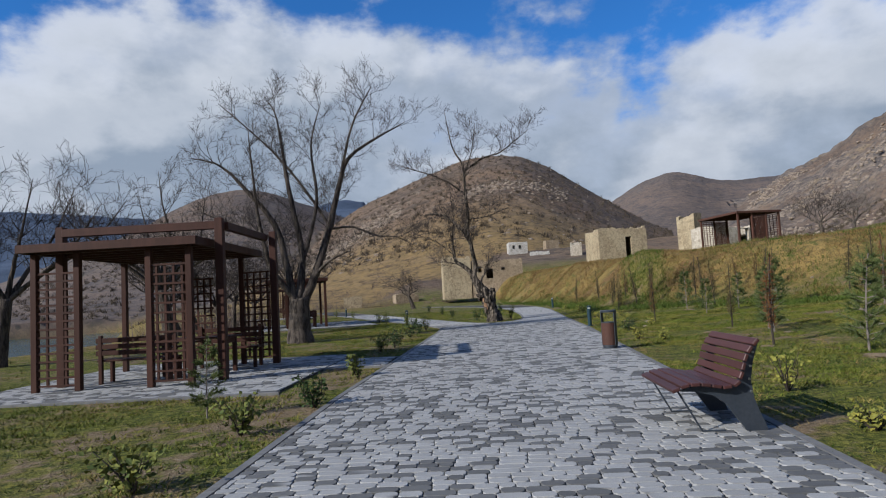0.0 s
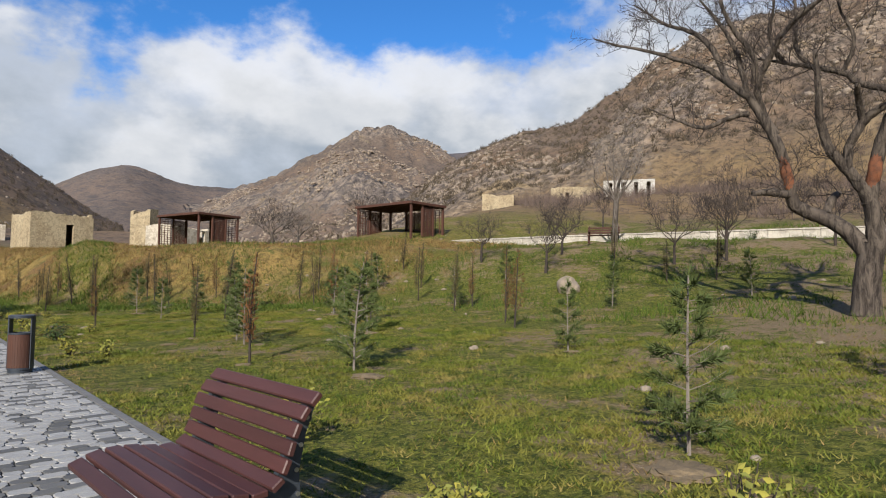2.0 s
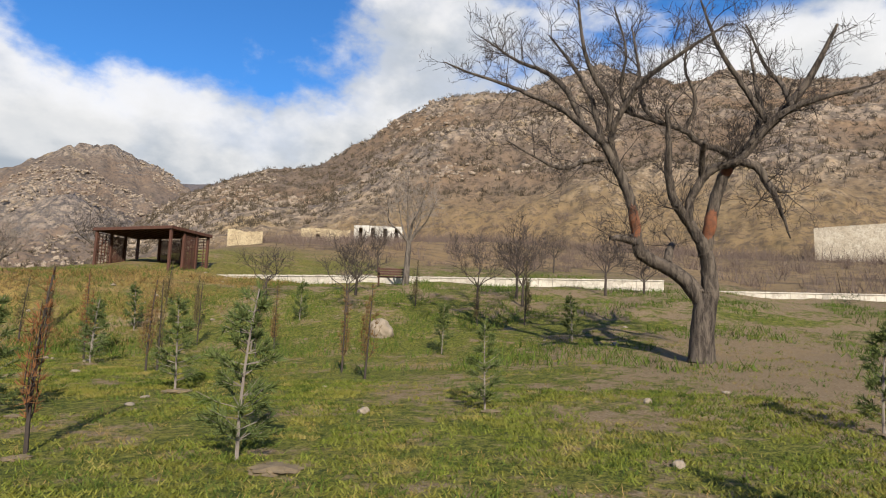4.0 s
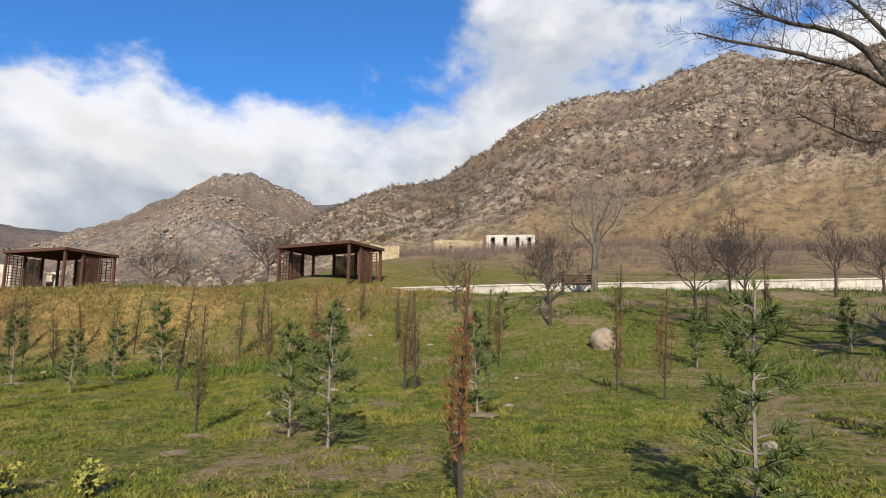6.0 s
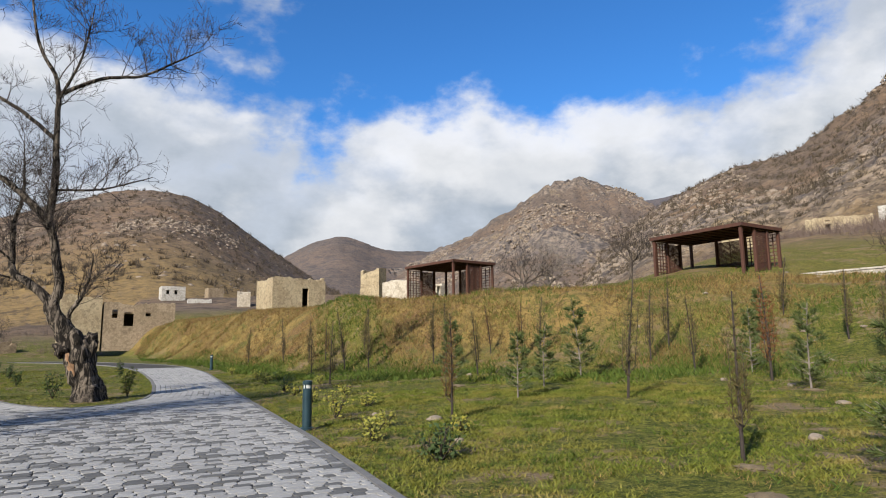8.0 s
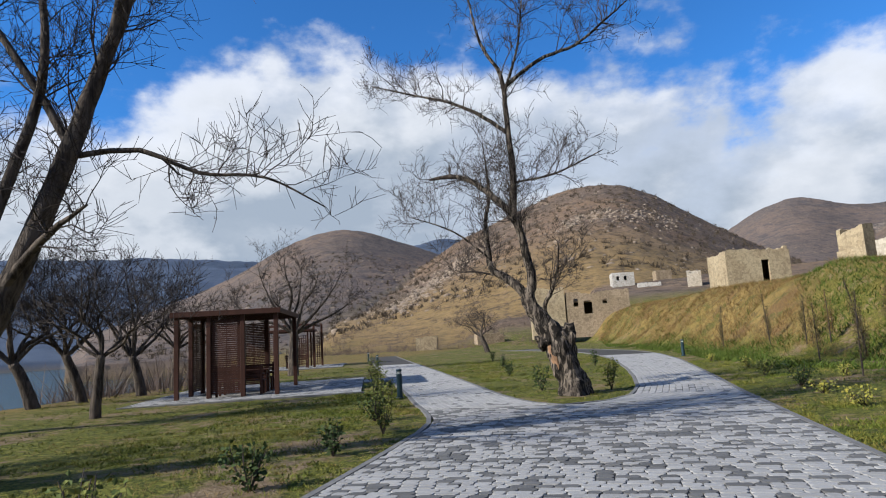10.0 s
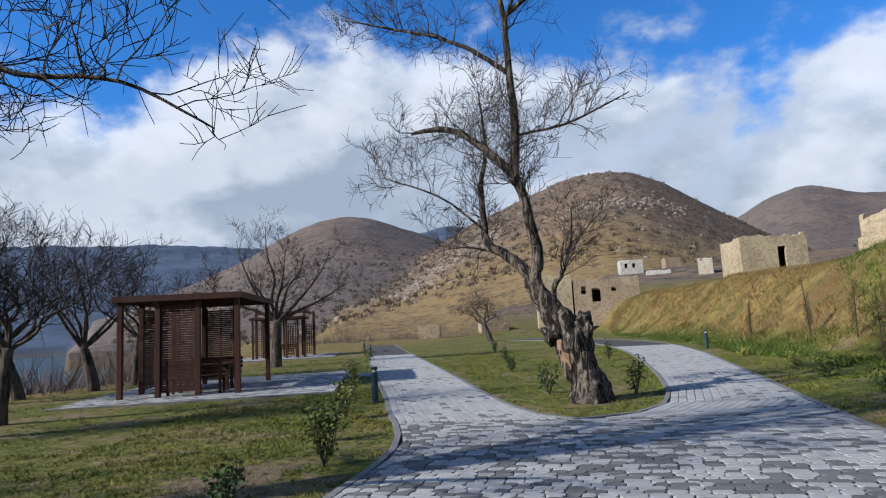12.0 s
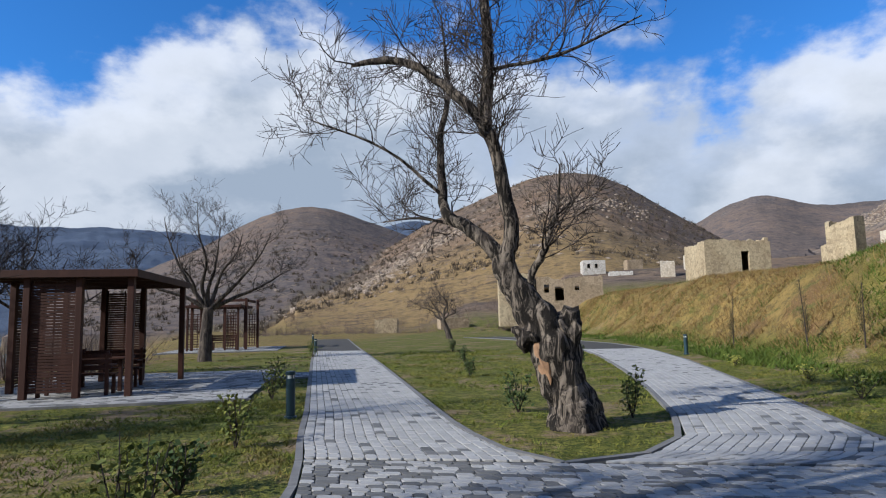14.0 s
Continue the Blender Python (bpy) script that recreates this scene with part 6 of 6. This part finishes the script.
ruin("ruined_house", 20.6, 98.0, 8, 8.3, 6.5, 4.0, 11.0, OCHREWALL, ((4.6, 5.6, 6.0, 9.4),), (), "roofless ochre stone house ruin on the rise", 1, 0.6)
ruin("ruined_tower", 30.2, 80.5, 30, 1.5, 2.6, 5.0, 10.6, OCHREWALL, (), (), "tall broken stone wall stub on the rise", 5, 0.7)
ruin("ruined_wall", 24.4, 58.5, 20, 5.6, 3.0, 4.0, 6.9, PALEWALL, ((3.4, 4.4, 4.6, 6.6),), (), "pale plastered ruin wall behind a pavilion", 9, 0.5)
ruin("ruined_farmhouse", -5.2, 92.0, 6, 4.4, 6.0, 0.6, 7.3, OCHREWALL, (), (), "pale ochre end of a roofless ruined farmhouse", 13, 0.5)
ruin("ruined_barn", -0.6, 92.3, 4, 8.0, 5.0, 0.6, 6.4, BROWNWALL, ((0.9, 1.5, 4.6, 5.6), (2.2, 3.3, 3.6, 5.9), (4.6, 5.2, 4.8, 5.8)), (), "brown roofless ruin with empty windows", 17, 0.6)
ruin("white_house", 8.6, 150.0, 4, 4.7, 4.2, 9.0, 13.6, WHITEWALL, ((0.9, 1.5, 11.9, 12.8), (2.5, 3.1, 11.9, 12.8)), (), "small white flat-topped house with dark windows", 21, 0.05, category="house")
ruin("white_wall", 12.9, 139.0, 0, 4.4, 2.0, 7.0, 10.2, WHITEWALL, ((1.6, 2.2, 8.6, 9.6),), (), "broken white wall below the houses", 25, 0.5)
for k, (x, y, w, h, m) in enumerate(((20.5, 128, 2.4, 11.0, PALEWALL), (27.5, 140, 2.5, 13.0, PALEWALL), (19.0, 160, 3.5, 14.2, BROWNWALL), (33.0, 90.0, 3.2, 9.0, OCHREWALL), (39.0, 66.0, 4.0, 0.7, WHITEWALL), (52.0, 76.0, 3.0, 1.5, PALEWALL), (-22.0, 95.0, 3.0, 1.8, OCHREWALL), (-14.0, 100.0, 4.0, 1.6, BROWNWALL))):
    ruin("ruined_wall", x, y, 10 * k % 40 - 10, w, 2.4, ground_z(x, y) - 1.0, h if h > 5 else ground_z(x, y) + h, m, (), (), "low broken wall stub among dry grass", 31 + k, 0.7)


def azplace(az, dist):
    return 1.49 + dist * math.sin(radians(az)), 1.74 + dist * math.cos(radians(az))


def long_building(az0, az1, dist, el_top, el_base, mat, label, windows, seed, name="white_building", tall=2.6):
    a, b = azplace(az0, dist), azplace(az1, dist)
    za, zb = 1.3 + dist * math.tan(radians(el_top)), 1.3 + dist * math.tan(radians(el_base))
    low = max(ground_z(*a), ground_z(*b))
    za, zb = max(za, low + tall), min(zb, low)
    ang = math.degrees(math.atan2(b[1] - a[1], b[0] - a[0]))
    w = math.dist(a, b)
    holes = tuple((w * f, w * f + 0.8, zb + 0.6, za - 0.5) for f in windows)
    return ruin(name, a[0], a[1], ang, w, 5.0, zb - 3.0, za, mat, holes, (), label, seed, 0.08 if "white" in name else 0.5, category="building")


long_building(61.1, 65.6, 132, 8.45, 7.2, WHITEWALL, "long low white building under the rocky slope", (0.1, 0.35, 0.6, 0.84), 51, tall=3.2)
long_building(56.3, 60.8, 134, 8.2, 7.0, OCHREWALL, "low ochre ruin wall beside the white building", (0.3,), 55, "ruined_wall")
long_building(100.7, 107.5, 130, 8.9, 7.2, PALEWALL, "pale wall with pilasters beyond the terrace", (), 59, "white_wall")
long_building(50.0, 53.0, 120, 6.6, 5.9, OCHREWALL, "low ochre ruin on the terrace", (), 63, "ruined_wall")


def retaining_wall(name, pts, z_top, base, label):
    """Pale stone wall of cut blocks in courses under a coping."""
    wall = empty(name, Matrix.Identity(4), label=label, category="wall", kind="structure")
    block = boxed((-0.395, -0.15, -0.2), (0.395, 0.15, 0.2), 0.012)
    me = bpy.data.meshes.new("stone_block")
    block.to_mesh(me)
    block.free()
    me.materials.append(LIMESTONE)
    cope = boxed((-0.395, -0.2, -0.04), (0.395, 0.2, 0.04), 0.01)
    mc = bpy.data.meshes.new("coping_stone")
    cope.to_mesh(mc)
    cope.free()
    mc.materials.append(LIMESTONE)
    lens = [0.0]
    for a, b in zip(pts, pts[1:]):
        lens.append(lens[-1] + math.dist(a, b))
    n = int(lens[-1] / 0.8)
    for i in range(n):
        s0 = (i + 0.5) * 0.8
        x, y = np.interp(s0, lens, [q[0] for q in pts]), np.interp(s0, lens, [q[1] for q in pts])
        x2, y2 = np.interp(s0 + 0.3, lens, [q[0] for q in pts]), np.interp(s0 + 0.3, lens, [q[1] for q in pts])
        x1, y1 = np.interp(s0 - 0.3, lens, [q[0] for q in pts]), np.interp(s0 - 0.3, lens, [q[1] for q in pts])
        ang = math.degrees(math.atan2(y2 - y1, x2 - x1))
        zt = np.interp(s0, [0, lens[-1]], z_top)
        for cse in range(base):
            off = 0.0
            piece("stone_block", me, wall, pose(x + off, y, zt - 0.29 - 0.41 * cse, 0, 0, ang))
        piece("coping_stone", mc, wall, pose(x, y, zt - 0.045, 0, 0, ang))


picnic_bench(pose(28.9, 13.4, ground_z(28.9, 13.4) - 0.02, 0, 0, -66), DARKWOOD, 1.6)
retaining_wall("wall_terrace", [(26.5, 29.0), (28.2, 23.0), (30.2, 17.5), (33.4, 11.3), (38.6, 0.9)], (3.95, 4.5), 3, "long low retaining wall of pale cut stone")
retaining_wall("wall_lower", [(39.6, -0.1), (46.5, -12.5), (52, -24)], (4.0, 4.4), 3, "lower run of pale cut stone wall")

# boulder and small stones
bm = bmesh.new()
bmesh.ops.create_icosphere(bm, subdivisions=4, radius=0.42)
for v in bm.verts:
    k = 1 + 0.28 * noise.noise(v.co * 2.2) + 0.08 * noise.noise(v.co * 7)
    v.co = Vector((v.co.x * 0.85, v.co.y * 1.0, v.co.z * 0.95)) * k
boulder = part("boulder", bm, ROCKSTONE)
boulder.location = (19.6, 9.3, ground_z(19.6, 9.3) + 0.17)
tagged(boulder, "rounded pale boulder resting on the grassy slope", "boulder")
rk = random.Random(8)
for i in range(46):
    x, y = (rk.uniform(4, 22), rk.uniform(-4, 24)) if i < 34 else (rk.uniform(15, 30), rk.uniform(18, 25))
    if not bool(off_path(np.array([x]), np.array([y]))[0]):
        continue
    r = rk.uniform(0.03, 0.10)
    bm = bmesh.new()
    bmesh.ops.create_icosphere(bm, subdivisions=2, radius=r)
    sx, sy, sz = rk.uniform(0.8, 1.5), rk.uniform(0.8, 1.3), rk.uniform(0.45, 0.8)
    for v in bm.verts:
        v.co = Vector((v.co.x * sx, v.co.y * sy, v.co.z * sz)) * (1 + 0.4 * noise.noise(v.co * 14 + Vector((i, 0, 0))))
    st = part("stone", bm, ROCKSTONE)
    st.location = (x, y, ground_z(x, y) - 0.02 + r * 0.1)
    tagged(st, "small pale stone lying in the grass", "stone", group="scattered stones")

# ---------------------------------------------------------------- pavers
def paver_outline(x0, x1, y0, y1, shear, gap=0.0042, cut=0.022):
    """Eight-cornered outline of one paver, its corners cut, following the path's slant."""
    a, b, c, d = x0 + gap, x1 - gap, y0 + gap, y1 - gap
    k = min(cut, (b - a) * 0.25)
    q = [(a + k, c), (b - k, c), (b, c + k), (b, d - k), (b - k, d), (a + k, d), (a, d - k), (a, c + k)]
    return [(x + shear(y), y) for x, y in q]


def lay(strip_rows, parent, near, stuff_label, offset=None, paver=PAVER):
    """Lays pavers: those near the walk as parts of their own, the rest joined."""
    rng = random.Random(3)
    verts, faces, alone = [], [], []
    for outline in strip_rows:
        top, rim, low = 0.021 + rng.uniform(-0.002, 0.002), 0.016, -0.01
        cx = sum(q[0] for q in outline) / 8
        cy = sum(q[1] for q in outline) / 8
        inner = [(cx + (x - cx) * 0.962, cy + (y - cy) * 0.945) for x, y in outline]
        close = near(cx, cy) and len(alone) < 300
        rings = ([(x, y, low) for x, y in outline] if close else []) + [(x, y, rim if close else 0.008) for x, y in outline]
        v = rings + [(x, y, top) for x, y in inner]
        f = []
        for r in range(0, len(v) - 8, 8):
            for i in range(8):
                j = (i + 1) % 8
                f.append((r + i, r + j, r + 8 + j, r + 8 + i))
        f.append(tuple(range(len(v) - 8, len(v))))
        if close:
            alone.append(([(x - cx, y - cy, z) for x, y, z in v], f, cx, cy))
        else:
            s = len(verts)
            verts.extend(v)
            faces.extend(tuple(s + i for i in q) for q in f)
    if verts:
        ob = piece("pavers", mesh_of("pavers", verts, faces, paver), parent)
        tagged(ob, stuff_label, kind="stuff")
        if offset is not None:
            ob.matrix_basis = offset
    for v, f, cx, cy in alone:
        m = Matrix.Translation((cx, cy, 0))
        piece("paver", mesh_of("paver", v, f, paver), parent, m if offset is None else offset @ m)


def rows(y0, y1, lf, rf, depth, lengths, seed, stack=False):
    rng = random.Random(seed)
    out, y = [], y0
    while y + depth <= y1:
        ym = y + depth / 2
        l, r = lf(ym), rf(ym)
        slope = (lf(ym + 0.2) - lf(ym - 0.2)) / 0.4
        shear = lambda v, s=slope, m=ym: s * (v - m)
        x = l if stack else l - rng.uniform(0, 0.12)
        while x < r - 0.03:
            w = lengths[0] if stack else rng.choice(lengths)
            x0, x1 = max(x, l), min(x + w, r)
            if r - x1 < 0.05:
                x1 = r
            if x1 - x0 > 0.035:
                out.append(paver_outline(x0, x1, y, y + depth, shear))
            x += w
            if x1 == r:
                break
        y += depth
    return out


lay(rows(-13.0, 21.25, curve(LEFT), curve(RIGHT), 0.115, (0.12, 0.17, 0.17, 0.23), 5), main_path, lambda x, y: -2.6 < y < 1.2 and -1.9 < x < 0.6, "rows of grey and charcoal concrete pavers")
lay(rows(21.25, 44.0, curve(ISLE_R), curve(RIGHT), 0.2, (0.135,), 6, True), east_path, lambda x, y: y < 24.2, "grey concrete pavers laid in straight courses", paver=PAVER_PALE)
westl = lambda v: lerp(LEFT[0], LEFT[1], v) if v < 21.6 else lerp(WEST[0], WEST[1], v)
lay(rows(21.25, 46.0, westl, curve(ISLE_L), 0.2, (0.135,), 7, True), west_path, lambda x, y: y < 25.5, "grey concrete pavers laid in straight courses", paver=PAVER_PALE)
for bed, (cx, cy, rot, hx, hy) in zip(pad_obs, PADS):
    pts = rows(-hy, hy, lambda v, h=hx: -h, lambda v, h=hx: h, 0.15, (0.15, 0.22, 0.3), 8)
    lay(pts, bed, lambda x, y: False, "grey concrete pavers of the pad")
    kb = part("kerb", boxed((-hx - 0.07, -hy - 0.07, -0.1), (hx + 0.07, -hy, 0.022), 0.004), KERB, bed)
    kb = part("kerb", boxed((-hx - 0.07, hy, -0.1), (hx + 0.07, hy + 0.07, 0.022), 0.004), KERB, bed)
